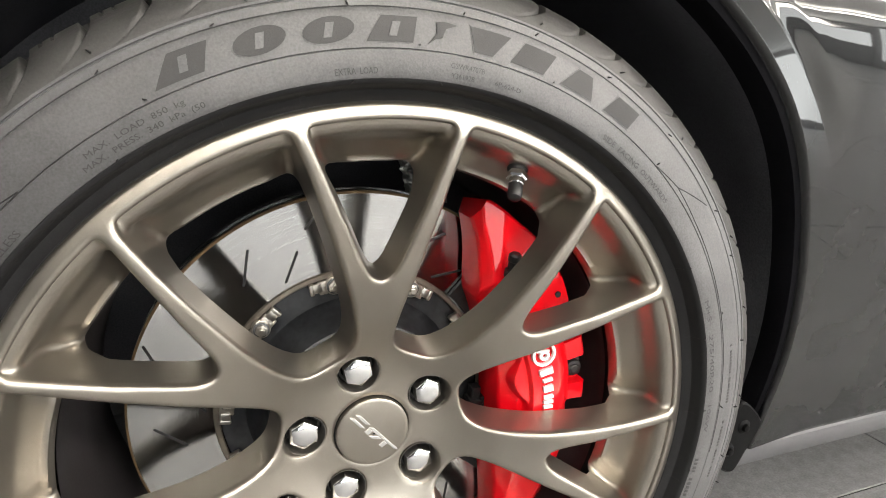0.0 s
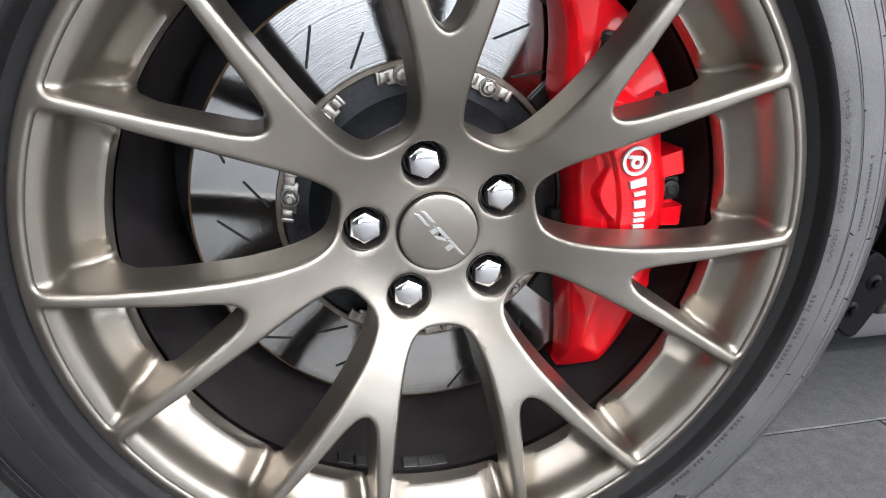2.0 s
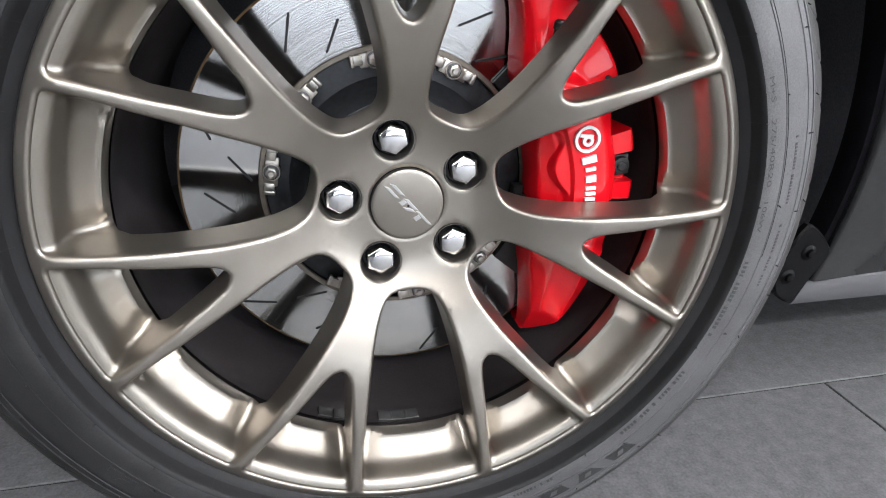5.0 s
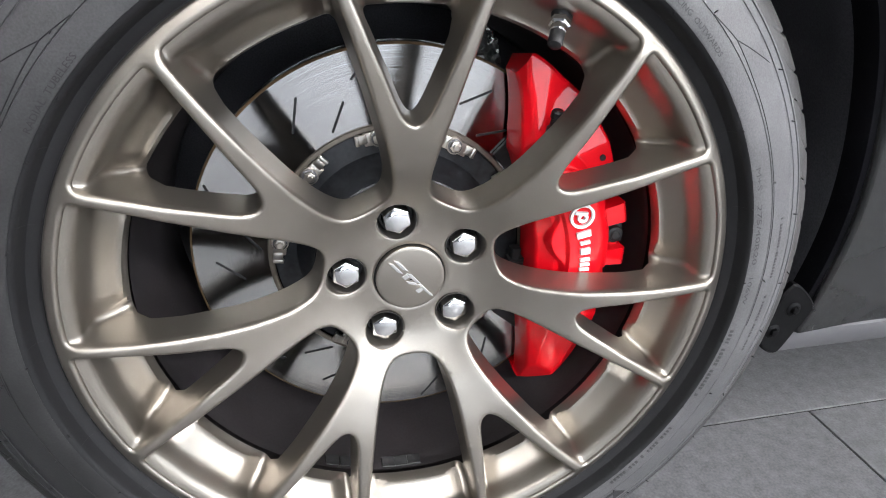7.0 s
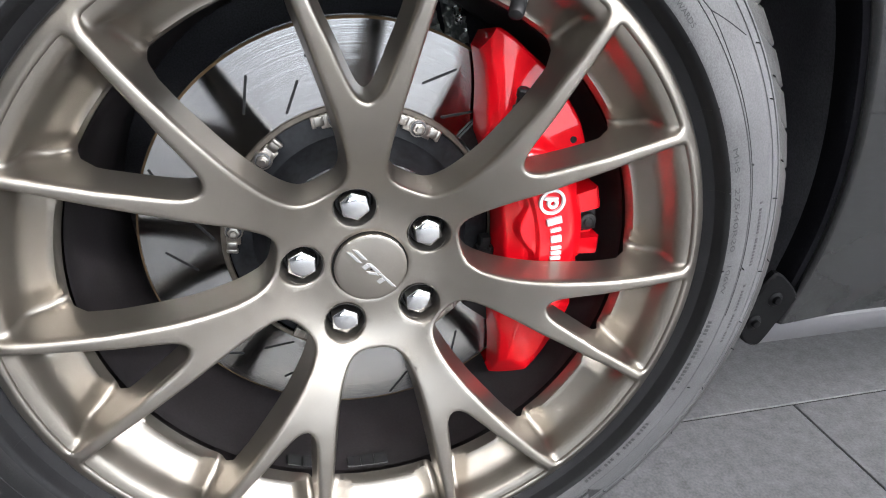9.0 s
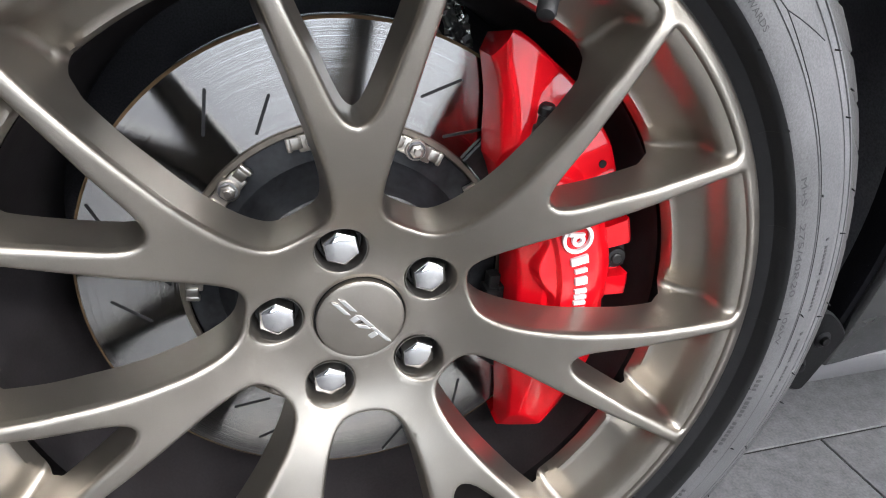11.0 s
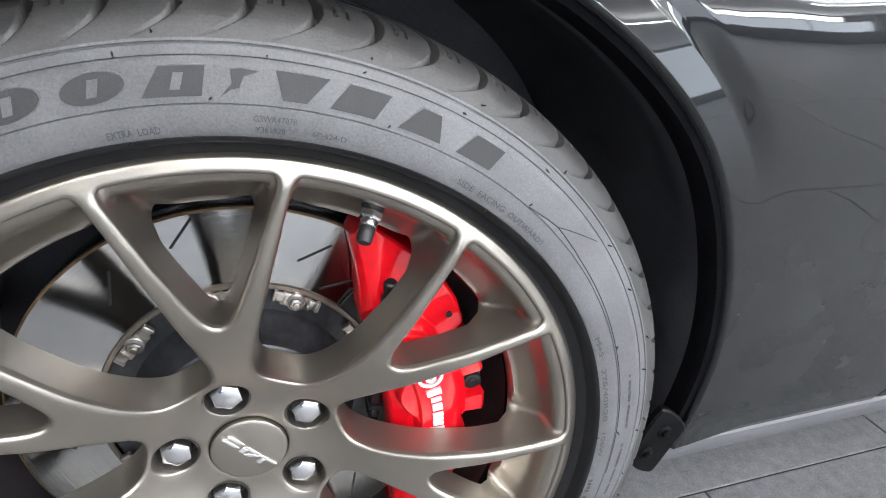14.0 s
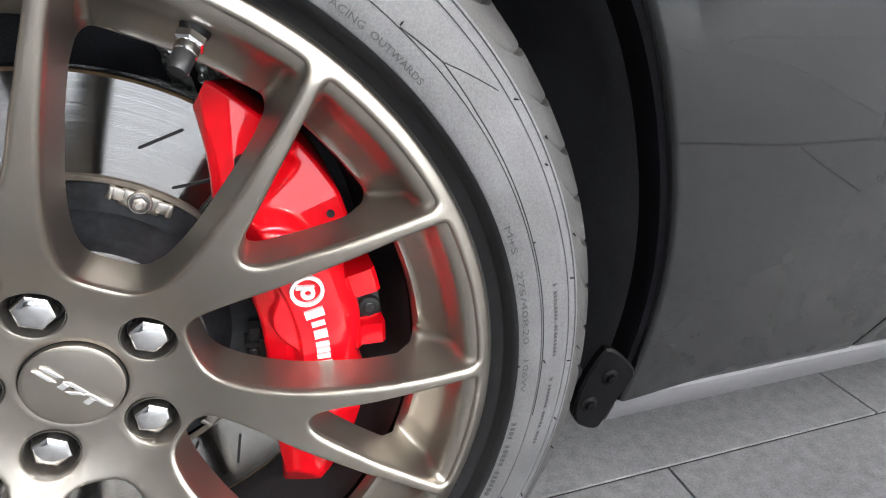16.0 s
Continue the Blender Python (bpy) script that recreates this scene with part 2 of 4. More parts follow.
def slab(outline, y0, y1, bevel=0.0):
    """A plate with the outline (x, z), between y0 (front) and y1 (back), with a bevelled front edge."""
    pts = [Vector(p) for p in outline]
    n = len(pts)
    area = sum(pts[i].x * pts[(i + 1) % n].y - pts[(i + 1) % n].x * pts[i].y for i in range(n))
    if area < 0:
        pts.reverse()
    ins = []
    for i in range(n):
        d1 = (pts[i] - pts[i - 1]).normalized()
        d2 = (pts[(i + 1) % n] - pts[i]).normalized()
        n1, n2 = Vector((-d1.y, d1.x)), Vector((-d2.y, d2.x))
        nn = (n1 + n2)
        nn = nn.normalized() / max(0.4, nn.normalized().dot(n1)) if nn.length > 1e-6 else n1
        ins.append(pts[i] + nn * bevel)
    verts = [(p.x, y1, p.y) for p in pts]
    faces = []
    if bevel:
        verts += [(p.x, y0 + bevel, p.y) for p in pts] + [(p.x, y0, p.y) for p in ins]
        rows = 3
    else:
        verts += [(p.x, y0, p.y) for p in pts]
        rows = 2
    for k in range(rows - 1):
        for i in range(n):
            j = (i + 1) % n
            faces.append((k * n + i, k * n + j, k * n + n + j, k * n + n + i))
    faces += [tuple(reversed(range(n))), tuple(range((rows - 1) * n, rows * n))]
    return verts, faces


# ---- the cast rim ----
RY = [(0, .0045), (.035, .0045), (.05, .0035), (.065, .000), (.08, -.008), (.11, -.026), (.15, -.043), (.2, -.0545), (.25, -.0595), (.3, -.060)]
_r, _y = [p[0] for p in RY], [p[1] for p in RY]
_tab_r = np.linspace(0, 0.3, 601)
_tab_y = np.mean([np.interp(np.clip(_tab_r + d, 0, 0.3), _r, _y) for d in np.linspace(-0.014, 0.014, 15)], axis=0)


def face_y(r):
    return float(np.interp(r, _tab_r, _tab_y)) + .0052 * max(0.0, min(1.0, (r - .2575) / .0147)) ** 1.4


SIDE_A = [(.0790, 0), (.0793, 4), (.0805, 8), (.0835, 12), (.0890, 14.8), (.097, 16.3), (.110, 17.0), (.130, 16.7), (.150, 16.0), (.170, 15.3), (.190, 14.7),
          (.210, 14.1), (.230, 13.6), (.250, 13.0), (.275, 12.3)]
SIDE_B = [(.1505, 0), (.1515, 1.2), (.154, 2.4), (.159, 3.6), (.167, 4.7), (.178, 5.8), (.190, 6.8), (.205, 8.0), (.220, 8.9), (.240, 9.95), (.275, 11.4)]


def side_curve(table, rout, inset):
    pts = [Vector((r * math.sin(radians(h)), r * math.cos(radians(h)))) for r, h in table]
    dense = []
    for i in range(len(pts) - 1):
        p0 = pts[i - 1] if i else Vector((-pts[1].x, pts[1].y))
        p1, p2 = pts[i], pts[i + 1]
        p3 = pts[i + 2] if i + 2 < len(pts) else p2 * 2 - p1
        for k in range(10):
            t = k / 10
            dense.append(0.5 * ((2 * p1) + (p2 - p0) * t + (2 * p0 - 5 * p1 + 4 * p2 - p3) * t * t + (3 * p1 - p0 - 3 * p2 + p3) * t ** 3))
    out = []
    for i, p in enumerate(dense):
        d = dense[min(i + 1, len(dense) - 1)] - dense[max(i - 1, 0)]
        nrm = Vector((-d.y, d.x)).normalized()
        q = p + nrm * inset
        if q.x < 0:
            q.x = 0
        out.append(q)
    out[0].x = 0
    return [p for p in out if p.length < rout]


def resample(pts, n):
    ln = [0.0]
    for i in range(1, len(pts)):
        ln.append(ln[-1] + (pts[i] - pts[i - 1]).length)
    out = []
    for k in range(n):
        s = ln[-1] * k / (n - 1)
        i = max(1, int(np.searchsorted(ln, s)))
        i = min(i, len(pts) - 1)
        f = (s - ln[i - 1]) / max(1e-9, ln[i] - ln[i - 1])
        out.append(pts[i - 1].lerp(pts[i], f))
    return out


def window(table, rout, inset, corner=0.006, ns=34, nc=7, na=16, notch=0.0, width=0.016):
    """The opening's outline, x sideways and y outwards, symmetrical, closed, with as many points at every depth.
    notch: how far the opening reaches out in the groove beside the spokes."""
    arc = rout
    rout = rout + notch
    side = side_curve(table, rout, inset)
    last = side[-1]
    a_end = math.atan2(last.x, last.y)
    cut = corner
    while len(side) > 3 and (side[-1] - last).length < cut:
        side.pop()
    p0, a_c = side[-1], a_end - cut / rout
    p1 = Vector((rout * math.sin(a_end), rout * math.cos(a_end)))
    p2 = Vector((rout * math.sin(a_c), rout * math.cos(a_c)))
    half = resample(side, ns)
    for k in range(1, nc + 1):
        t = k / nc
        half.append((1 - t) ** 2 * p0 + 2 * t * (1 - t) * p1 + t * t * p2)
    for k in range(1, na + 1):
        a = a_c * (1 - (k / na) ** 1.6)
        u = max(0.0, 1 - (a_c - a) * arc / width)
        r = arc + notch * u ** 1.3
        half.append(Vector((r * math.sin(a), r * math.cos(a))))
    return half + [Vector((-p.x, p.y)) for p in half[-2:0:-1]]


def grown(loop, e):
    n = len(loop)
    out = []
    for i in range(n):
        d = (loop[(i + 1) % n] - loop[i - 1])
        out.append(loop[i] + Vector((d.y, -d.x)).normalized() * e)
    return out


LEDGE = [(.0035, .2650), (.006, .2622), (.0085, .2592), (.0105, .2575), (.013, .2561), (.017, .2546), (.022, .2531), (.026, .2517), (.029, .2501), (.032, .2476), (.035, .2446), (.038, .2413),
         (.041, .2381), (.044, .2354), (.047, .2335), (.053, .2322), (.064, .2316)]
FIL = 0.0042


def spoke_depth(r):
    """How far the spokes reach back at a radius: thin in the middle, thick where they meet the outer ring."""
    return float(np.interp(r, [.07, .10, .14, .19, .214, .226, .236, .30], [.040, .038, .033, .030, .031, .042, .064, .064]))


def rim_mesh():
    loops, walls = [], []
    for k in range(7):
        for table, c in ((SIDE_A, PHI - C7 / 2 + k * C7), (SIDE_B, PHI + k * C7)):
            base = window(table, 0.2650, 0.0)
            if sum(base[i - 1].x * base[i].y - base[i].x * base[i - 1].y for i in range(len(base))) > 0:
                sgn = 1.0
            else:
                sgn = -1.0

            def put(p):
                a, r = c - math.atan2(p.x, p.y), p.length
                return r, a
            levels = []
            for q in range(6):
                f = math.pi / 2 * q / 5
                levels.append([(put(p), FIL * (1 - math.cos(f))) for p in grown(base, sgn * FIL * (1 - math.sin(f)))])
            for d, rl in LEDGE[1:]:
                levels.append([(put(p), d) for p in window(table, rl, 0.07 * d, 0.006, notch=float(np.interp(d, [.010, .020, .030, .038, .041, .047, .053, .064], [0, .0018, .0045, .0062, .0060, .0040, .0015, .0004])))])
            walls.append(levels)
            loops.append([put(p) for p in grown(base, sgn * FIL)])
    for k in range(5):
        a = radians(101.1 - 72 * k)
        cx, cz = 0.0575 * math.cos(a), 0.0575 * math.sin(a)
        ring, levels = [], []
        for q in range(36):
            b = TAU * q / 36
            ring.append((cx, cz, b))
        for rad, d in ((.0192, 0), (.0186, .0003), (.0181, .001), (.0179, .002), (.0172, .008), (.0166, .022), (.0160, .0225), (.0130, .023)):
            levels.append([((math.hypot(x + rad * math.cos(b), z + rad * math.sin(b)), math.atan2(z + rad * math.sin(b), x + rad * math.cos(b))), d) for x, z, b in ring])
        walls.append(levels)
        loops.append([p for p, d in levels[0]])
    n = 96
    cap = [[((rad, TAU * q / n), d) for q in range(n)] for rad, d in ((.0331, 0), (.0328, .0003), (.0326, .0008), (.0325, .010))]
    walls.append(cap)
    loops.append([p for p, d in cap[0]])
    n = 280
    lip = [[((rad, TAU * q / n), d) for q in range(n)] for rad, d in ((.2722, 0), (.2738, .0004), (.2750, .0015), (.2757, .0032), (.2760, .006), (.2758, .014), (.2725, .020))]
    walls.append(lip)
    loops.append([p for p, d in lip[0]])
    verts2, edges, rings = [], [], []
    for lp in loops:
        o = len(verts2)
        verts2 += [Vector((r * math.cos(a), r * math.sin(a))) for r, a in lp]
        edges += [(o + i, o + (i + 1) % len(lp)) for i in range(len(lp))]
        rings.append((o, len(lp)))
    solid = np.array([tuple(v) for v in verts2])
    extra = []
    r = 0.037
    while r < 0.271:
        m = int(TAU * r / 0.0042)
        for q in range(m):
            a = TAU * (q + 0.5 * (int(r * 1000) % 2)) / m
            p = np.array((r * math.cos(a), r * math.sin(a)))
            if np.min(np.sum((solid - p) ** 2, axis=1)) > 0.0021 ** 2:
                extra.append(p)
        r += 0.0040
    from mathutils.geometry import delaunay_2d_cdt
    pts = verts2 + [Vector((float(p[0]), float(p[1]))) for p in extra]
    v, e, f, vo, eo, fo = delaunay_2d_cdt(pts, edges, [], 0, 1e-6)
    polys = [np.array([tuple(verts2[o + i]) for i in range(m)]) for o, m in rings]

    def inside(poly, p):
        x, y = poly[:, 0], poly[:, 1]
        x2, y2 = np.roll(x, -1), np.roll(y, -1)
        hit = ((y > p[1]) != (y2 > p[1])) & (p[0] < (x2 - x) * (p[1] - y) / (y2 - y + 1e-12) + x)
        return hit.sum() % 2 == 1
    boxes = [(q.min(0), q.max(0)) for q in polys]
    faces = []
    for tri in f:
        c = np.mean([(v[i].x, v[i].y) for i in tri], axis=0)
        if c[0] ** 2 + c[1] ** 2 > 0.2722 ** 2:
            continue
        if any((c > lo).all() and (c < hi).all() and inside(q, c) for q, (lo, hi) in zip(polys[:-1], boxes[:-1])):
            continue
        faces.append(tuple(tri))
    verts = []
    for p in v:
        r = p.length
        verts.append((p.x, face_y(r), HZ + p.y))
    # the backs of the spokes
    o = len(verts)
    verts += [(x, y + min(.036, spoke_depth(math.hypot(x, z - HZ)) - .001), z) for x, y, z in verts[:len(v)]]
    faces += [tuple(o + i for i in reversed(t)) for t in list(faces) if max(v[i].length for i in t) < 0.235 and min(v[i].length for i in t) > 0.06]
    for levels in walls:
        o = len(verts)
        m = len(levels[0])
        for lv in levels:
            for (r, a), d in lv:
                deep = d
                if d > FIL + 1e-6 and len(lv) == 112:
                    deep = FIL + (d - FIL) * (spoke_depth(r) - FIL) / (.064 - FIL)
                verts.append(P(r, a, face_y(r) + deep))
        for k in range(len(levels) - 1):
            for i in range(m):
                j = (i + 1) % m
                faces.append((o + k * m + i, o + k * m + j, o + k * m + m + j, o + k * m + m + i))
    return verts, faces


wheel = thing("wheel", (0, 0.05, 0), "satin bronze seven split-spoke alloy wheel with tyre on grey tiles", "car wheel")
rim = part("rim", rim_mesh(), M_RIM, wheel, "satin bronze cast rim with split spokes", sharp=50)
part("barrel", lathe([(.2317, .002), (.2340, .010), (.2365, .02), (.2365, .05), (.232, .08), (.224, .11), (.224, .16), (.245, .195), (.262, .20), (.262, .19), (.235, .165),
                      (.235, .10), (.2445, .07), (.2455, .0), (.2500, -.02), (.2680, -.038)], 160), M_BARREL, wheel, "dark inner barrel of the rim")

# ---- tyre ----
TYRE = [(.2700, -.034), (.2735, -.044), (.2765, -.0500), (.2800, -.0530), (.2840, -.0550), (.2858, -.0600), (.2868, -.0640), (.2885, -.0664), (.2930, -.0676), (.3000, -.0677),
        (.3076, -.0666), (.3081, -.0657), (.3086, -.0664), (.3180, -.0645), (.3270, -.0621), (.3316, -.0607), (.3321, -.0598), (.3327, -.0604), (.3375, -.0589), (.3380, -.0576), (.3386, -.0576),
        (.3391, -.0583), (.3420, -.0571), (.3450, -.0557), (.3470, -.0546), (.3490, -.0533), (.3510, -.0518), (.3530, -.0499), (.3550, -.0475), (.3568, -.0447), (.3585, -.0412), (.3600, -.0372),
        (.3612, -.0335), (.3622, -.0270), (.3630, -.0200), (.3636, -.0120), (.3640, -.0040),
        (.3640, .010), (.3560, .011), (.3560, .018), (.3640, .019), (.3640, .058), (.3560, .059), (.3560, .070), (.3640, .071), (.3640, .11), (.3560, .111), (.3560, .118), (.3635, .119),
        (.362, .15), (.352, .178), (.335, .196), (.305, .205), (.280, .20), (.262, .19)]


def finer(profile, r0, y1, n):
    """The profile with its steps between radius r0 and depth y1 cut into n."""
    out = []
    for (ra, ya), (rb, yb) in zip(profile[:-1], profile[1:]):
        k = n if ra >= r0 and ya < y1 else 1
        out += [(ra + (rb - ra) * q / k, ya + (yb - ya) * q / k) for q in range(k)]
    return out + [profile[-1]]


def tyre_bend(r, a, y, k):
    if r > 0.3410 and y < 0.009:
        s = min(1.0, (r - .3410) / .0200) * .62 + min(1.0, max(0.0, (y + .0335) / .04)) * .38
        step = TAU / 62
        ph = ((a + .018 * 4 * s * (1 - s) - .062 * max(0.0, .62 - s) ** 2 / .38) / step) % 1.0
        half = .045 + .085 * s
        cut = max(0.0, min(1.0, (half - abs(ph - .5)) / .075))
        r -= min(.0085, .0006 + .012 * s) * cut * cut * (3 - 2 * cut)
        for c in (.02, .22):
            if abs(ph - c) < .022 and s > .55:
                r -= .0022
    x, yy, z = P(r, a, y)
    if z < 0.0:
        z = 0.0005
    return (x, yy, z)


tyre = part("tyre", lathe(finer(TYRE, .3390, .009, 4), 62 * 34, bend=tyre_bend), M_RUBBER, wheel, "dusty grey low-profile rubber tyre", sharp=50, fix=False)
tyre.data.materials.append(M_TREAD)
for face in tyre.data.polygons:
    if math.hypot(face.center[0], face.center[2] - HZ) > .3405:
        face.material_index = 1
part("bead_band", lathe([(.2768, -.0508), (.2800, -.0538), (.2838, -.0558), (.2858, -.0602), (.2868, -.0643), (.2885, -.0668), (.2905, -.0676), (.2908, -.0672), (.2860, -.0590)], 260), M_RUBBER_DARK, tyre, "dark glossy rim protector band")

tick = random.Random(9)
for k in range(22):
    a = TAU * (k + tick.uniform(-.25, .25)) / 22
    da = .0011
    pts = [(.2800, -.0543), (.2838, -.0563), (.2856, -.0602), (.2866, -.0644)]
    v_ = [P(r, a + s_ * da / 2, y) for r, y in pts for s_ in (-1, 1)]
    part("mould_joint", (v_, [(2 * q, 2 * q + 1, 2 * q + 3, 2 * q + 2) for q in range(3)]), M_BLACK, tyre)


def wall_y(r):
    """Depth of the tyre's side wall at a radius."""
    pts = [p for p in TYRE[6:30]]
    return float(np.interp(r, [p[0] for p in pts], [p[1] for p in pts]))


def side_plate(pts, lift, thick=.0012):
    """A raised plate on the side wall. pts: (degrees, radius) round its outline."""
    n = len(pts)
    fine = []
    for i in range(n):
        (a0, r0), (a1, r1) = pts[i], pts[(i + 1) % n]
        for k in range(3):
            fine.append((a0 + (a1 - a0) * k / 3, r0 + (r1 - r0) * k / 3))
    top = [P(r, radians(a), wall_y(r) - lift) for a, r in fine]
    low = [P(r, radians(a), wall_y(r) + thick) for a, r in fine]
    n = len(fine)
    return top + low, [tuple(range(n))] + [(i, (i + 1) % n, n + (i + 1) % n, n + i) for i in range(n)]


def ellipse(a, r, ha, hr, skew=0.0, n=20):
    return [(a + ha * math.cos(TAU * k / n) - skew * math.sin(TAU * k / n), r + hr * math.sin(TAU * k / n)) for k in range(n)]


def block(a, r, wb, wt, hr, skew):
    return [(a + wb + skew, r - hr), (a + wt - skew, r + hr), (a - wt - skew, r + hr), (a - wb + skew, r - hr)]


def wing(a, r):
    return [(a + 1.6, r - .008), (a + .5, r - .001), (a + .6, r + .006), (a - .3, r + .007), (a - 2.0, r + .006), (a - .6, r + .003), (a - .3, r - .001), (a - .2, r - .003), (a + .6, r - .004)]


BRAND = [("block", 112.0, 2.6, 2.0, 1.0), ("oval", 104.2, 2.75, 0, 0), ("oval", 97.0, 2.75, 0, 0), ("block", 89.8, 2.7, 2.0, .6), ("wing", 84.4, 0, 0, 0), ("wedge", 78.6, 1.2, 2.6, .3),
         ("block", 72.2, 2.4, 2.2, .7), ("wedge", 64.9, 2.6, 1.1, .3), ("block", 57.4, 2.4, 2.0, .6)]
for kind_, a, wb, wt, sk in BRAND:
    r, h = .3197, .0076
    shape = {"block": lambda e: block(a, r, wb + e * 180, wt + e * 180, h + e, sk), "wedge": lambda e: block(a, r, wb + e * 180, wt + e * 180, h + e, sk),
             "oval": lambda e: ellipse(a, r, wb + e * 180, h + e, .5), "wing": lambda e: wing(a, r)}[kind_]
    back = part("raised_outline", side_plate(shape(.0007), .0004), M_RUBBER, tyre)
    part("raised_mark", side_plate(shape(0), .0007), M_LETTER, tyre, "dark ribbed raised mark")
    if kind_ == "oval" or (kind_ == "block" and a > 85):
        part("mark_slot", side_plate(block(a, r, .45, .45, .0042, .25), .0009), M_RUBBER, tyre)
# marks at the foot of the tyre
for kind_, a, wb, wt, sk in (("block", -141.0, 2.4, 2.2, .5), ("wedge", -134.2, 2.5, 1.2, .3), ("block", -127.2, 2.4, 2.2, .5), ("oval", -120.4, 2.5, 0, 0), ("wedge", -79.0, 2.5, 1.2, .3), ("oval", -72.0, 2.6, 0, 0),
                             ("block", -65.0, 2.3, 2.3, .5), ("wedge", -58.0, 1.2, 2.5, .3), ("block", -51.0, 2.3, 2.3, .5)):
    shape = (lambda e: ellipse(a, .3195, wb + e * 180, .0070 + e, .5)) if kind_ == "oval" else (lambda e: block(a, .3195, wb + e * 180, wt + e * 180, .0070 + e, -sk))
    part("raised_outline", side_plate(shape(.0007), .0004), M_RUBBER, tyre)
    part("raised_mark", side_plate(shape(0), .0007), M_LETTER, tyre, "dark ribbed raised mark")
    part("mark_slot", side_plate(block(a, .3195, .6, .6, .0036, .3), .0009), M_RUBBER, tyre)


def side_text(words, a0, a1, r, height):
    """Words raised on the side wall, read clockwise from a0 to a1 degrees."""
    cu = bpy.data.curves.new("words", "FONT")
    cu.body, cu.size = words, height / 0.72
    cu.resolution_u = 2
    ob = bpy.data.objects.new("words", cu)
    scene.collection.objects.link(ob)
    bpy.context.view_layer.update()
    me = ob.evaluated_get(bpy.context.evaluated_depsgraph_get()).to_mesh()
    co = [tuple(v.co) for v in me.vertices]
    fs = [tuple(p.vertices) for p in me.polygons]
    ob.to_mesh_clear()
    bpy.data.objects.remove(ob)
    bpy.data.curves.remove(cu)
    x0, x1 = min(c[0] for c in co), max(c[0] for c in co)
    verts = [P(r + y, radians(a0 + (a1 - a0) * (x - x0) / (x1 - x0)), wall_y(r + y) - .00045) for x, y, z in co]
    return part("raised_lettering", (verts, fs), M_WORD_SHADE, tyre, "small raised words on the side wall", fix=False)


# same rubber painted darker, standing in for the shade of the raised words
M_WORD_SHADE = material("word rubber with painted relief shade", (0.016, 0.016, 0.0165), 0.5, 0, vary=0.3, grain=900, spec=0.42, dust=(0.5, 2.5))
side_text("EXTRA  LOAD", 97.1, 92.0, .2935, .0040)
side_text("GSWR4707B", 82.9, 78.4, .2998, .0034)
side_text("Y361928", 82.7, 79.6, .2937, .0034)
side_text("6P-624-D", 76.7, 72.9, .2950, .0030)
side_text("SIDE  FACING  OUTWARDS", 58.4, 42.7, .2950, .0040)
side_text("RADIAL  TUBELESS", 146.6, 135.2, .2930, .0042)
side_text("MAX.  LOAD  850  kg", 125.0, 113.6, .3000, .0034)
side_text("MAX.  PRESS.  340  kPa  (50", 126.0, 111.8, .2945, .0034)
side_text("M+S", 22.4, 18.4, .2940, .0044)
side_text("275/40R20", 15.7, 4.4, .2935, .0044)
side_text("106W", 1.8, -3.6, .2940, .0042)


def bars(a0, a1, r, h, step, seed):
    rnd = random.Random(seed)
    a = a0
    while a > a1:
        w = step * rnd.uniform(.45, .75)
        part("raised_bar", side_plate([(a, r - h), (a, r + h), (a - w, r + h), (a - w, r - h)], .0004), M_WORD_SHADE, tyre)
        a -= step * (1 if rnd.random() < .8 else 2)


bars(11.7, 1.0, .3205, .0012, .55, 1)
bars(-2.5, -14.0, .3205, .0012, .55, 2)
bars(-9.0, -24.0, .2950, .0018, .8, 3)
bars(-32.0, -48.0, .2960, .0018, .8, 4)
bars(-64.0, -92.0, .2965, .0015, .7, 5)
bars(-100.0, -126.0, .2965, .0015, .7, 6)
bars(-99.0, -118.0, .3010, .0012, .6, 7)

# thin moulded lines that fork, and the moulding hairs
for line in ([(48, .3087), (42.6, .3128), (36.3, .3290)], [(42.6, .3128), (36, .3110), (20, .3100), (-8, .3096)], [(132, .3087), (136.5, .3128), (143.5, .3290)], [(136.5, .3128), (144, .3110), (160, .3100), (186, .3096)]):
    pts = []
    for (a0, r0), (a1, r1) in zip(line[:-1], line[1:]):
        n = max(2, int(abs(a1 - a0) / 1.5))
        pts += [(a0 + (a1 - a0) * k / n, r0 + (r1 - r0) * k / n) for k in range(n)]
    pts.append(line[-1])
    v, f = [], []
    for k, (a, r) in enumerate(pts):
        v += [P(r - .0004, radians(a), wall_y(r) - .0001), P(r, radians(a), wall_y(r) - .0003), P(r + .0004, radians(a), wall_y(r) - .0001)]
        if k:
            f += [(3 * k - 3, 3 * k, 3 * k + 1, 3 * k - 2), (3 * k - 2, 3 * k + 1, 3 * k + 2, 3 * k - 1)]
    part("moulded_line", (v, f), M_RUBBER_DARK, tyre, "thin dark moulded line")
rnd = random.Random(5)
for r, n in ((.2895, 26), (.3105, 16), (.3345, 30), (.3430, 24)):
    for k in range(n):
        a = TAU * (k + rnd.uniform(-.2, .2)) / n
        p = Vector(P(r + rnd.uniform(-.001, .001), a, wall_y(r)))
        d = Vector((rnd.uniform(-1, 1), -1.1, rnd.uniform(-1, 1))).normalized()
        m = Matrix.Translation(p) @ d.to_track_quat("-Y", "Z").to_matrix().to_4x4()
        part("moulding_hair", moved(turned([(.0006, .0005), (.0005, -.0020), (.0003, -.0030)], 6), m), M_RUBBER_DARK, tyre)

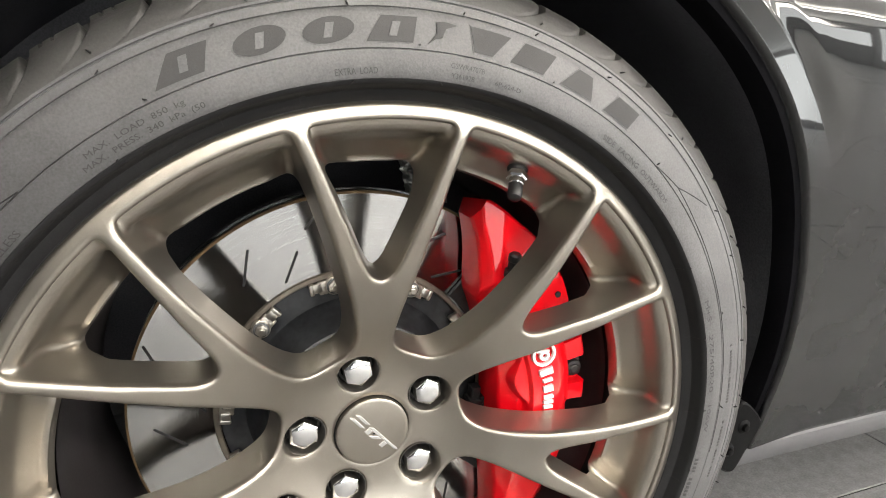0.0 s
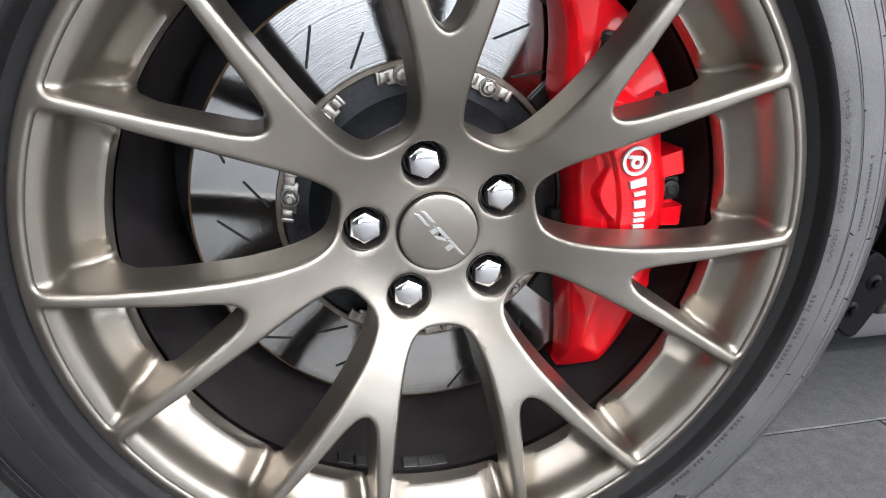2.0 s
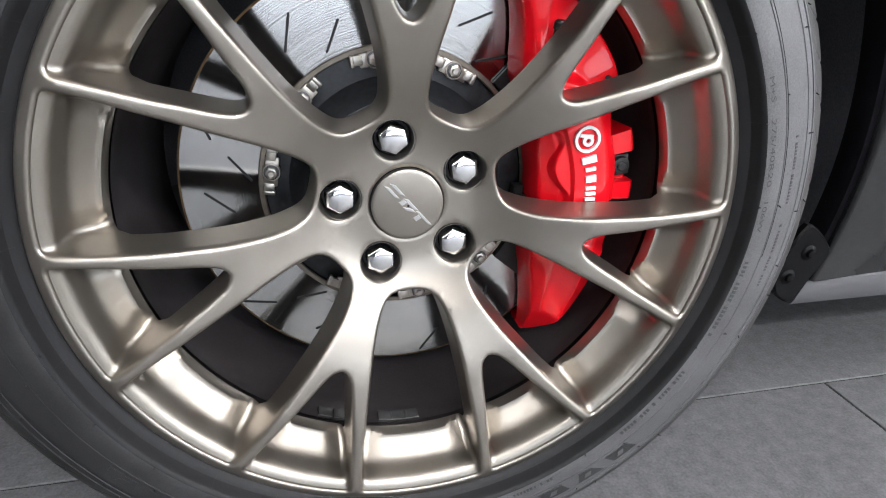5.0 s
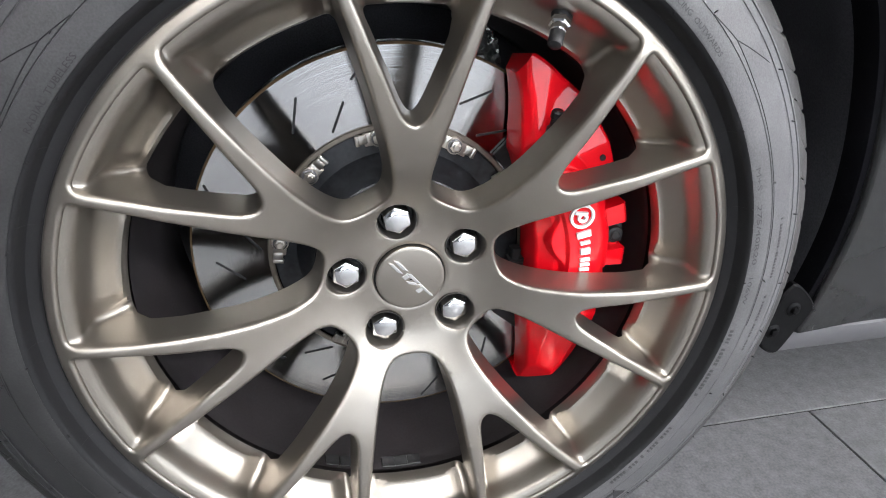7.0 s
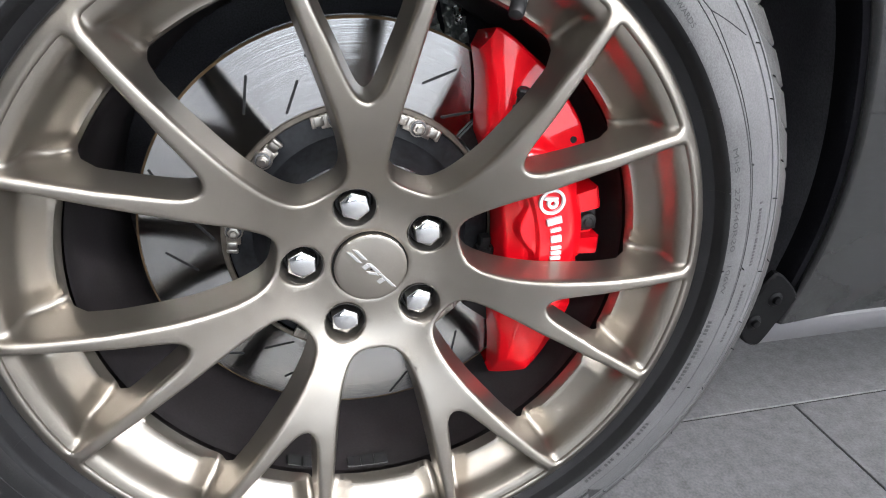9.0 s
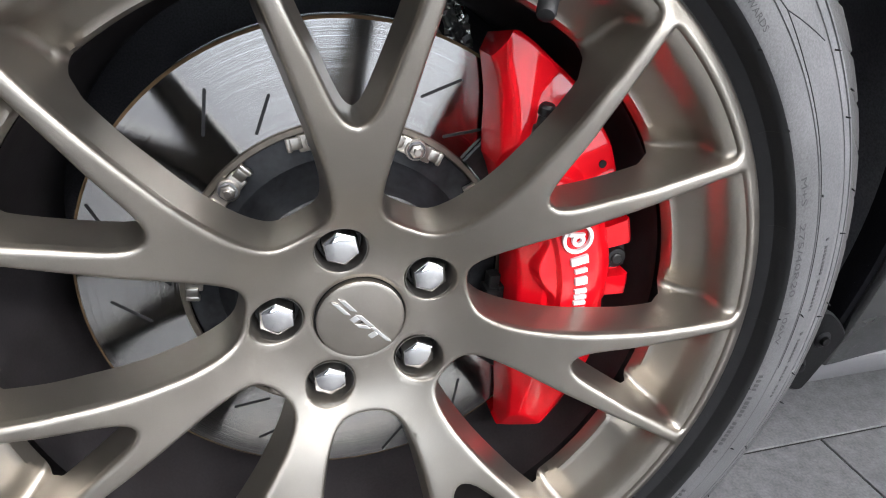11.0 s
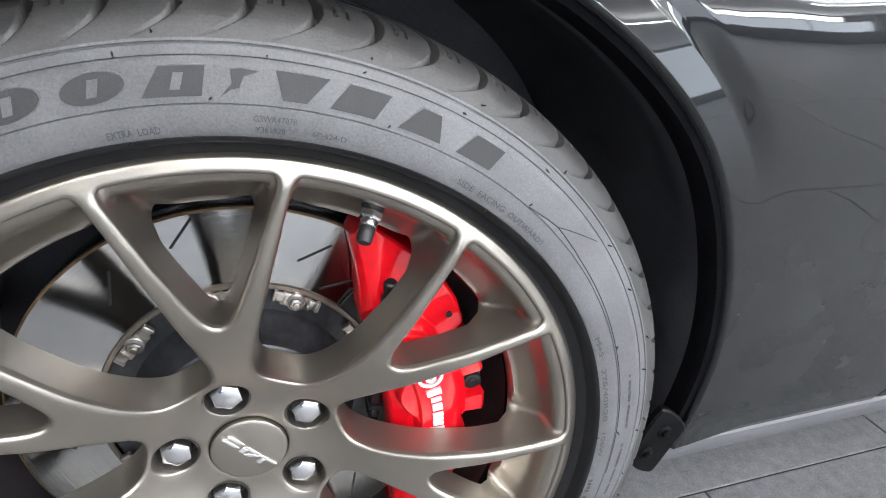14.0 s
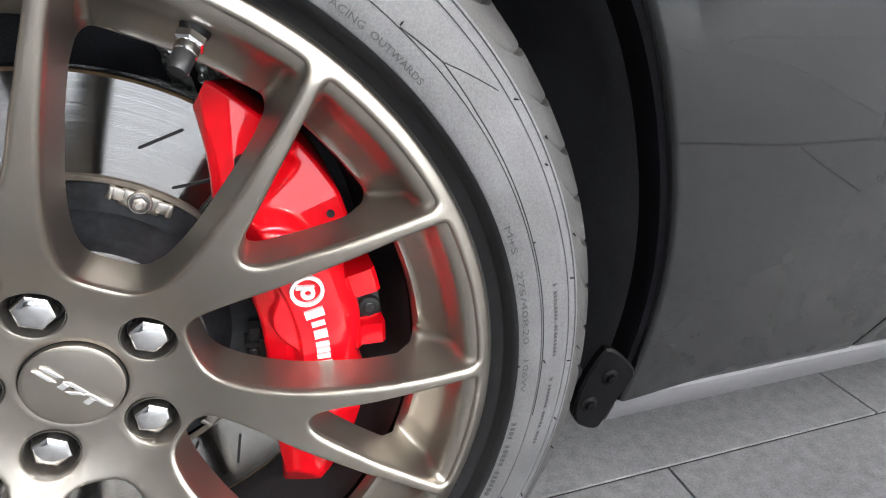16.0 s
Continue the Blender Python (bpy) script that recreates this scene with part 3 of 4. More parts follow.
def polar_box(r0, r1, a0, a1, y0, y1, n=8, bevel=0.0012):
    """A block bent round the axle between two radii, two angles and two depths, with chamfered front edges."""
    prof = [(r0, y1), (r0, y0 + bevel), (r0 + bevel, y0), (r1 - bevel, y0), (r1, y0 + bevel), (r1, y1)]
    return lathe(prof, n, True, a0, a1)


def hex_nut(across, y_back, y_front, dome):
    r = across / math.sqrt(3)
    return turned([(r * 0.99, y_back), (r, y_back - 0.001), (r, y_front + dome), (r * 0.94, y_front + dome * 0.62), (r * 0.78, y_front + dome * 0.30), (r * 0.52, y_front + dome * 0.10), (r * 0.24, y_front)], flats=6)


# centre cap with its badge of slanted bars
cap = part("centre_cap", lathe([(.0010, -.0022), (.010, -.0020), (.020, -.0012), (.028, .0000), (.0306, .0004), (.0312, .0009), (.0313, .006)], 96), M_RIM, wheel,
           "round bronze centre cap with a thin dark joint")
part("cap_seat", lathe([(.0005, .0075), (.0330, .0075)], 64), M_BLACK, wheel, "dark joint behind the cap")


def badge_at(u, v):
    """Badge axes: u along the row of bars, v across it."""
    d = Vector((math.cos(radians(-50)), math.sin(radians(-50))))
    n = Vector((math.cos(radians(12)), math.sin(radians(12))))
    p = d * u + n * v
    return (p.x, HZ + p.y)


def badge_bar(pts, name="badge_bar"):
    out = [badge_at(u, v) for u, v in pts]
    part(name, slab(out, -.0030, .0006, 0.0003), M_BADGE, cap, "small bright badge bar")


for u0, u1, v0, v1, sl in ((-.0245, -.0125, .0016, .0044, .0012), (-.0235, -.0110, -.0040, -.0014, .0012), (-.0075, .0060, .0014, .0044, .0012), (-.0070, -.0025, -.0046, .0010, -.0010),
                           (.0020, .0062, -.0046, .0010, .0022), (.0078, .0245, .0018, .0042, .0010), (.0125, .0165, -.0048, .0014, -.0010)):
    badge_bar([(u0 - sl, v0), (u0 + sl, v1), (u1 + sl, v1), (u1 - sl, v0)])

# lug nuts
nut_mesh = None
for k in range(5):
    a = radians(101.1 - 72 * k)
    m = Matrix.Translation(P(.0575, a, 0.0)) @ Matrix.Rotation(0.35 + k * 1.1, 4, "Y")
    if nut_mesh is None:
        nut_mesh = mesh_of("lug_nut", *tidy(*hex_nut(0.0232, 0.024, 0.0002, 0.0042)), M_CHROME, 28)
        well_mesh = mesh_of("nut_well", *tidy(*turned([(.0163, .0215), (.0176, .0050), (.0178, .0030), (.0174, .0030), (.0160, .0210)], 36)[:1], [f for f in turned([(.0163, .0215), (.0176, .0050), (.0178, .0030), (.0174, .0030), (.0160, .0210)], 36)[1] if len(f) == 4]), M_WELL)
        seat_mesh = mesh_of("nut_seat", *tidy(*turned([(.0168, .0225), (.0168, .019), (.0150, .0155), (.0128, .0150), (.0128, .0225)], 36)), M_BLACK)
    nut = share("lug_nut", nut_mesh, m, wheel, "chromed hexagonal lug nut in its recess")
    share("nut_well", well_mesh, Matrix.Translation(P(.0575, a, 0.0)), wheel, "dark lining of the nut recess")
    seat = share("nut_seat", seat_mesh, Matrix(), nut, "dark seat of the nut")

# valve stem
v0 = Vector(P(.2475, radians(64.5), -.032))
vd = (Vector(P(.2255, radians(64.9), -.050)) - v0).normalized()
vm = Matrix.Translation(v0) @ vd.to_track_quat("-Y", "Z").to_matrix().to_4x4()
valve = part("valve_stem", moved(turned([(.0085, .006), (.0078, .001), (.0060, -.001), (.0048, -.006), (.0048, -.016)], 24), vm), M_BLACK, wheel, "rubber valve stem through the rim")
part("valve_nut", moved(turned([(.0074, -.0015), (.0082, -.0025), (.0082, -.0065), (.0070, -.0078)], flats=6), vm), M_CHROME, valve, "bright hexagonal valve nut", 20)
part("valve_nut", moved(turned([(.0060, -.0078), (.0062, -.0090), (.0062, -.0125), (.0056, -.0132)], 24), vm), M_CHROME, valve, "knurled valve collar", 20)
part("valve_cap", moved(turned([(.0052, -.0132), (.0056, -.0140), (.0056, -.0225), (.0049, -.0246), (.0028, -.0256)], 20), vm), M_BLACK, valve, "black plastic valve cap")

# balance weights stuck in the barrel
for a0 in (-112.5, -108.6, -104.8, -97.5, -94.1, -90.7):
    part("balance_weight", polar_box(.2318, .2362, radians(a0), radians(a0 + 3.3), .006, .020, 4, .0006), M_BLACK, wheel, "black adhesive balance weight")


# ---- brake disc ----
disc = thing("brake_disc", (0, .08, .145), "slotted steel brake disc with dark hub behind the wheel", "brake disc")
ring = part("friction_ring", lathe([(.1255, .0650), (.1940, .0650), (.1952, .0662), (.1952, .0760), (.1900, .0760), (.1900, .0860), (.1952, .0860), (.1952, .0960), (.1255, .0960)], 200, True), M_STEEL, disc,
            "bright brushed steel friction ring")
ring.data.transform(Matrix.Translation((0, 0, -HZ)))
ring.location = (0, 0, HZ)
part("disc_edge", lathe([(.1936, .0647), (.1956, .0658), (.1957, .0700)], 200), M_RUST, disc, "oily rusty outer edge")
part("inner_edge", lathe([(.1215, .0640), (.1225, .0628), (.1262, .0628), (.1272, .0645), (.1272, .0652)], 160), M_EDGE, disc, "brownish steel inner edge")


# black plate standing in for the shade inside a slot; none is cut
def slot_plate(r0, a0, r1, a1):
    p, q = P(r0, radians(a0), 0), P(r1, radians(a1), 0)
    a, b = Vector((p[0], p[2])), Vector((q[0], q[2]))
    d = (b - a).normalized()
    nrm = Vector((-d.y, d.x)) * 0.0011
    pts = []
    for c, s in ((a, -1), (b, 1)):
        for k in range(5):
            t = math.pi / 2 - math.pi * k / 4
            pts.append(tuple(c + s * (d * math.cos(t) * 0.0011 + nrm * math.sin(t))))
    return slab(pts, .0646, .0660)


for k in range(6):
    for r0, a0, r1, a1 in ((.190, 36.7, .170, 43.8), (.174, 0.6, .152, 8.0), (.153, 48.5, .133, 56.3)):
        part("slot_plate", slot_plate(r0, a0 + 60 * k, r1, a1 + 60 * k), M_BLACK, disc)
part("hub_hat", lathe([(.0300, .030), (.0780, .030), (.0840, .034), (.0880, .050), (.0960, .060), (.1000, .0660), (.1210, .0670), (.1210, .085), (.03, .085)], 140, True), M_HAT, disc, "dark oily cast hub")
clip_mesh = mesh_of("hub_clip", *tidy(*join(box(.0125, .0040, .0270, .0012), moved(box(.0090, .0040, .0100, .0012), Matrix.Translation((.001, -.0012, .0155))),
                                            moved(box(.0090, .0040, .0100, .0012), Matrix.Translation((.001, -.0012, -.0155))), moved(box(.0102, .0056, .0040, .0012), Matrix.Translation((.0005, -.0008, .0195))),
                                            moved(box(.0102, .0056, .0040, .0012), Matrix.Translation((.0005, -.0008, -.0195))), turned([(.0082, .002), (.0082, -.0026), (.0074, -.0032)], 24))), M_BOLT)
washer_mesh = mesh_of("clip_washer", *tidy(*turned([(.0068, -.002), (.0068, -.0036), (.0062, -.0040)], 24)), M_GUM)
bolt_mesh = mesh_of("clip_bolt", *tidy(*join(hex_nut(.0098, -.003, -.0072, .0010), turned([(.0030, -.006), (.0030, -.0098), (.0024, -.0102)], 16))), M_BOLT, 20)
for k in range(10):
    a = radians(27.5 + 36 * k)
    m = Matrix.Translation(P(.1155, a, .0610)) @ Matrix.Rotation(-a, 4, "Y")
    # no clip at this angle, a black bracket takes its place
    if k == 9:
        continue
    c = share("hub_clip", clip_mesh, m, disc, "zinc plated steel clip")
    share("clip_bolt", bolt_mesh, Matrix(), c)
    share("clip_washer", washer_mesh, Matrix(), c, "grey washer under the bolt")

# ---- brake caliper ----
caliper = thing("brake_caliper", (.17, .03, .2), "glossy red six-piston brake caliper over the disc edge", "brake caliper")
RI = [(-52, .205), (-51, .203), (-48, .190), (-44, .176), (-41, .166), (-33, .145), (-25, .131), (-8, .1245), (0, .1230), (17, .1235), (23, .127), (35, .134), (45, .143), (50, .157), (58, .187), (64, .210), (66, .2155)]
RO = [(-52, .209), (-50, .212), (-44.5, .2135), (-39, .213), (-31, .2085), (-23, .206), (-10, .201), (-2, .189), (3, .193), (6, .1955), (10.6, .195), (14.9, .190), (21, .197), (26.5, .212), (32, .217), (43, .2195), (52, .2185),
      (57, .2200), (60, .2205), (64, .2185), (66, .2165)]
def soft(t, w, x):
    return float(np.mean([np.interp(x + d, [p[0] for p in t], [p[1] for p in t]) for d in np.linspace(-w, w, 9)]))


def table(t, x):
    return float(np.interp(x, [p[0] for p in t], [p[1] for p in t]))


S_EDGE = [(-51, .150), (-22, .150), (-16, .138), (-12, .132), (-8, .138), (-3, .1455), (1, .1445), (3.6, .1385), (7, .1335), (10.6, .1315), (14, .1335), (17, .139), (19.4, .1440), (23, .1440), (27, .138), (40, .138)]
TAIL_EDGE = [(-60, .208), (-50, .202), (-46, .192), (-41, .178), (-36, .166), (-26, .153), (-16, .147)]


def smax(p, q, e=.0022):
    return .5 * (p + q + math.sqrt((p - q) ** 2 + e * e))


def step(x, x0, w):
    t = max(0.0, min(1.0, (x - x0) / w + .5))
    return t * t * (3 - 2 * t)


def pad_y(a, r):
    """The lettered middle: flange, piston domes, raised pad and outer shoulder."""
    y = .0045 + .75 * max(0.0, .1385 - r) - .0015 * math.exp(-((a - 21) / 3.5) ** 2)
    y += (-.0025 - y) * step(r, soft(S_EDGE, 1.0, a), .0040)
    y += (-.0072 - y) * step(r, .1480, .0022)
    return smax(y, -.0072 + .42 * (r - .1775), .0010) if r < .183 else smax(-.0049, -.0049 + .95 * (r - .183), .0015)


def upper_y(a, r):
    """Dome and pin plate above the pad, then the faceted end."""
    p = Vector((r * math.cos(radians(a)), r * math.sin(radians(a))))
    c = Vector((.150 * math.cos(radians(27)), .150 * math.sin(radians(27))))
    d = (p - c).length
    dome = -.0048 + .10 * d + 1.1 * max(0.0, d - .031) + .0016 * step(d, .026, .002)
    plate = .0095 + .10 * (r - .20) + .0006 * (a - 30)
    low = -smax(-dome, -plate, .0006)
    ridge = .1125 + .05 * (p.y - .11)
    panel = .0100 + .16 * (p.y - .150) + .10 * (p.x - .13)
    strip = panel + .42 * (ridge - p.x) + .0015
    lobe = smax(panel, smax(strip, strip + 1.8 * (.1025 - p.x), .0008), .0008)
    y = low + (lobe - low) * step(a, 44.0, 3.0)
    y += .0085 * math.exp(-((a - 42.6) / 1.5) ** 2) * step(r, .170, .012) * (1 - step(r, .207, .010))
    return smax(y, .004 + .85 * (table(RI, a) + .0150 - .0125 * step(a, 46.0, 4.0) - r) + .0006 * max(0, a - 30), .0016)


def tail_y(a, r):
    p = Vector((r * math.cos(radians(a)), r * math.sin(radians(a))))
    u = Vector((math.cos(radians(-32)), math.sin(radians(-32))))
    along, across = p.dot(u), p.dot(Vector((-u.y, u.x)))
    y = .0020 - .30 * across - .0045 * step(a, -23.0, 1.6)
    y = smax(y, y + .85 * (soft(TAIL_EDGE, 2.0, a) - r), .0014)
    y = smax(y, .0070 + .9 * (-.028 - across), .0014)
    return smax(y, .006 + .8 * (r - .1985), .0014)


def caliper_y(a, r):
    y = pad_y(a, r)
    if a > 22:
        y += (upper_y(a, r) - y) * step(a, 25.0, 3.0)
    if a < -14:
        y += (tail_y(a, r) - y) * step(-a, 17.0, 3.0)
    return min(y, .056)


def caliper_body():
    us = np.arange(-52, 61.3, .45)
    nv = 84
    verts = []
    for u in us:
        ri, ro = soft(RI, .8, u), soft(RO, .8, u)
        verts.append(P(ri, radians(u), .0595))
        for k in range(nv):
            v = k / (nv - 1)
            r = ri + (ro - ri) * v
            edge = min(v, 1 - v) * (ro - ri)
            round_ = .003 * (1 - min(1.0, edge / .003)) ** 2
            verts.append(P(r, radians(u), caliper_y(u, r) + round_))
        verts.append(P(ro, radians(u), .110 - .035 * step(u, 44.0, 6.0)))
    # the flat machined top
    verts = [(x, y, min(z, HZ + .1945 - .15 * y)) for x, y, z in verts]
    m = nv + 2
    faces = []
    for i in range(len(us) - 1):
        for k in range(m - 1):
            faces.append((i * m + k, i * m + m + k, i * m + m + k + 1, i * m + k + 1))
    faces += [tuple(range(m)), tuple(range((len(us) - 1) * m, len(us) * m))]
    return verts, faces


body = part("caliper_body", caliper_body(), M_RED, caliper, "glossy red enamelled casting", 40)
part("mounting_boss", join(polar_box(.1840, .2135, radians(10.4), radians(15.8), .0065, .06, 6, .003), polar_box(.1840, .2135, radians(-2.2), radians(2.4), .0075, .06, 6, .003),
                           polar_box(.1830, .1940, radians(-2.4), radians(16), .0045, .06, 10, .003), polar_box(.1900, .2110, radians(1), radians(12), .0200, .06, 6, .002)), M_RED, caliper,
     "red mounting boss")
bm_ = Matrix.Translation(P(.2030, radians(6.3), .018)) @ Matrix.Rotation(-radians(6.3), 4, "Y")
bolt = part("mounting_bolt", moved(join(turned([(.0088, .010), (.0088, -.004), (.0078, -.006), (.0050, -.0066)], 28), turned([(.0046, -.006), (.0046, -.0075), (.0036, -.0082)], 20)), bm_), M_BLACK, caliper, "black mounting bolt", 30)
part("bolt_washer", moved(box(.0185, .006, .0200, .0012), bm_ @ Matrix.Translation((0, .001, 0))), M_BLACK, bolt, "square black washer")
bl = Vector(P(.179, radians(47.0), -.001))
bd = (Vector(P(.194, radians(50.3), -.004)) - bl).normalized()
blm = Matrix.Translation(bl) @ bd.to_track_quat("-Y", "Z").to_matrix().to_4x4()
part("bleed_cap", moved(turned([(.0062, .003), (.0062, -.003), (.0045, -.004), (.0045, -.011), (.0056, -.012), (.0056, -.017), (.0040, -.019)], 20), blm), M_BLACK, caliper, "black rubber bleed cap")
# black disc painted for the shade of the hole, which is not bored
pin = Matrix.Translation(P(.2036, radians(30.0), caliper_y(30.0, .2036) + .0012))
part("pin_hole_disc", moved(turned([(.0028, .004), (.0028, -.0022)], 20), pin), M_BLACK, caliper, "small black disc for the shade in a hole")
part("brake_pad", join(polar_box(.128, .190, radians(-40), radians(46), .0590, .0640, 24, .001), polar_box(.120, .130, radians(-22), radians(-6), .045, .064, 5, .001)), M_BLACK, caliper, "black brake pad edge")


# black bracket where the tenth hub clip is left out
bolted_part = part("bolted_bracket", join(polar_box(.1120, .1215, radians(-15), radians(-2), .048, .060, 6, .0015), polar_box(.1090, .1240, radians(-9.5), radians(-7.5), .044, .060, 3, .001)), M_BLACK, caliper, "black bolted bracket")
part("bracket_bolt", moved(turned([(.0048, .004), (.0048, -.003), (.0030, -.0045)], 16), Matrix.Translation(P(.1165, radians(-12), .047))), M_BLACK, bolted_part)


def on_pad(r, a, lift=.0006):
    """A place on the lettered pad of the caliper: x, z."""
    p = P(r, radians(a), 0)
    return (p[0], p[2])


def white_mark(pts):
    part("logo_mark", slab(pts, -.0104, -.0075, .0001), M_WHITE, caliper, "white painted mark")


# the round mark: an open ring with a slanted bar, then the row of blocks
cx, cz = on_pad(.1640, 19.2)
part("logo_mark", moved(lathe([(.0092, 0), (.0117, 0), (.0117, .003), (.0092, .003)], 48, True), Matrix.Translation((cx, -.0104, cz - HZ))), M_WHITE, caliper, "white painted ring mark")
part("logo_mark", moved(lathe([(.0022, 0), (.0050, 0), (.0050, .003), (.0022, .003)], 32, True), Matrix.Translation((cx + .0004, -.0107, cz - HZ - .0012))), M_WHITE, caliper, "white painted inner ring")
white_mark([(cx - .0078, cz + .0022), (cx - .0070, cz + .0048), (cx + .0052, cz + .0036), (cx + .0046, cz + .0010)])
for a0, a1, r0, r1 in ((13.8, 11.6, .1560, .1695), (10.1, 9.0, .1585, .1680), (7.5, 5.4, .1585, .1680), (3.9, 2.9, .1585, .1680), (2.1, 1.1, .1585, .1680), (.3, -.7, .1585, .1680), (-2.0, -4.2, .1560, .1695), (-5.6, -7.8, .1585, .1680)):
    white_mark([on_pad(r0, a0), on_pad(r1, a0), on_pad(r1, a1), on_pad(r0, a1)])

# knuckle and shield behind the disc
part("knuckle", lathe([(.02, .085), (.05, .085), (.06, .13), (.09, .16), (.09, .24), (.02, .24)], 40, True), M_GUM, disc, "grey cast knuckle")
def crumpled(x0, x1, z0, z1, y, nx, nz, seed):
    """A crumpled foil sheet with thickness."""
    rr = random.Random(seed)
    v, f = [], []
    for side in (0, 1):
        rr.seed(seed)
        for i in range(nx + 1):
            for j in range(nz + 1):
                d = [rr.uniform(-1, 1) for _ in range(3)]
                v.append((x0 + (x1 - x0) * i / nx + d[0] * .0012 - .25 * ((z1 - z0) * j / nz), y + d[1] * .0035 + .0006 * side, z0 + (z1 - z0) * j / nz + d[2] * .0012))
    m = (nx + 1) * (nz + 1)
    for i in range(nx):
        for j in range(nz):
            q = (i * (nz + 1) + j, (i + 1) * (nz + 1) + j, (i + 1) * (nz + 1) + j + 1, i * (nz + 1) + j + 1)
            f += [q, tuple(m + k for k in reversed(q))]
    return v, f


M_FOIL = material("crumpled aluminium foil", (0.62, 0.62, 0.60), 0.28, 1, vary=0.15, grain=300)
part("heat_foil", crumpled(.078, .094, .500, .572, .150, 6, 24, 3), M_FOIL, disc, "crumpled silver heat foil", 5)
part("heat_foil", crumpled(.099, .122, .500, .572, .155, 8, 24, 4), M_FOIL, disc, "crumpled silver heat foil", 5)
part("dust_shield", lathe([(.06, .125), (.185, .118), (.190, .122), (.06, .13)], 90, True), M_BLACK, disc, "black dust shield")


# ---- car body ----
car = thing("car_body", (.9, .6, .19), "dark grey metallic car side with wheel arch and sill", "car")
BODY_Y = [(.10, .030), (.226, .010), (.265, -.002), (.34, -.0185), (.40, -.030), (.453, -.040), (.51, -.0500), (.556, -.0575), (.60, -.0633), (.625, -.0654), (.645, -.0662), (.665, -.0662),
          (.678, -.0656), (.69, -.0640), (.70, -.0613), (.71, -.0577), (.72, -.0533), (.74, -.0430), (.77, -.024), (.80, -.003), (.84, .04), (.88, .09), (.94, .18)]
_bz = np.linspace(.1, .94, 300)
_by = np.mean([np.interp(np.clip(_bz + d, .1, .94), [p[0] for p in BODY_Y], [p[1] for p in BODY_Y]) for d in np.linspace(-.013, .013, 15)], axis=0)


def body_y(z):
    return float(np.interp(z, _bz, _by))


EDGE_R = [(-15, .456), (-10, .453), (0, .446), (14, .437), (25, .433), (35, .435), (46, .430), (60, .425), (90, .420)]
EDGE_Y = [(-15, .003), (-10, -.003), (0, -.019), (15, -.040), (30, -.060), (45, -.074), (60, -.080), (90, -.085)]
GAP = [(.20, .722), (.229, .735), (.283, .762), (.40, .792), (.60, .805), (.93, .800)]


def edge_r(a):
    return soft(EDGE_R, 7.0, mirrored_angle(a))


def edge_y(a):
    return soft(EDGE_Y, 7.0, mirrored_angle(a))


FLARE = [(-1, -.0100), (0, -.0100), (.0250, -.0017), (.0258, -.0015), (.0268, -.0016), (.0420, -.0036), (.0450, -.0039), (.055, -.0040), (.10, -.0034), (.20, -.0014), (.33, 0), (9, 0)]
BLEND = [(-1, 1.0), (0, 1.0), (.03, .80), (.06, .35), (.085, .05), (.10, 0), (9, 0)]


def side_y(x, z):
    """Depth of the painted side at x, z: the door's curve and the flare round the arch."""
    r, a = math.hypot(x, z - HZ), math.degrees(math.atan2(z - HZ, x))
    dist = r - edge_r(a)
    am = mirrored_angle(a)
    zz = HZ + edge_r(a) * math.sin(radians(am))
    w = max(0.0, min(1.0, (am - 26) / 14))
    w = w * w * (3 - 2 * w)
    k = edge_y(a) + .0100 * w - body_y(zz)
    return body_y(z) + k * soft(BLEND, .025, dist) + w * table(FLARE, dist)


def mirrored_angle(a):
    return a if a <= 90 else 180 - a


def fender():
    n = 150
    amin = -14.4
    rows = []
    path = [(table(GAP, z), z) for z in np.linspace(.227, .925, 80)]
    path += [(x, .925) for x in np.linspace(.80, -.80, 99)[1:]]
    path += [(-.80, z) for z in np.linspace(.925, .227, 80)[1:]]
    lead = len(path)
    svals = [0, .001, .004, .010, .016, .021, .0250, .0254, .0258, .0263, .0268, .031, .036, .040, .042, .0432, .0445, .0462, .048, .050, .052, .055, .058, .062, .067, .075, .085, .095, .105, .13, .17, .22, .28, .35, .45, .6, .8, 1.0]
    verts, faces = [], []
    for i in range(lead):
        a = amin + (180 - 2 * amin) * (i / (lead - 1))
        r = edge_r(a)
        e = Vector((r * math.cos(radians(a)), HZ + r * math.sin(radians(a))))
        o = Vector(path[i])
        ln = (o - e).length
        for q, s in enumerate(svals):
            dist = s if s <= .105 else .105 + (max(ln, .12) - .105) * ((s - .105) / .895)
            dist = min(dist, ln) if q < len(svals) - 1 else ln
            p = e + (o - e).normalized() * dist
            verts.append((p.x, side_y(p.x, p.y), p.y))
        r2 = r - .004
        verts.append((r2 * math.cos(radians(a)), edge_y(a) + .003, HZ + r2 * math.sin(radians(a))))
        verts.append(((r2 - .002) * math.cos(radians(a)), edge_y(a) + .016, HZ + (r2 - .002) * math.sin(radians(a))))
    m = len(svals) + 2
    for i in range(lead - 1):
        for q in range(len(svals) - 1):
            faces.append((i * m + q, i * m + q + 1, i * m + m + q + 1, i * m + m + q))
        b = len(svals)
        faces.append((i * m, i * m + m, i * m + m + b, i * m + b))
        faces.append((i * m + b, i * m + m + b, i * m + m + b + 1, i * m + b + 1))
    return verts, faces


part("fender", fender(), M_PAINT, car, "dark grey metallic front fender with flared arch", 75)


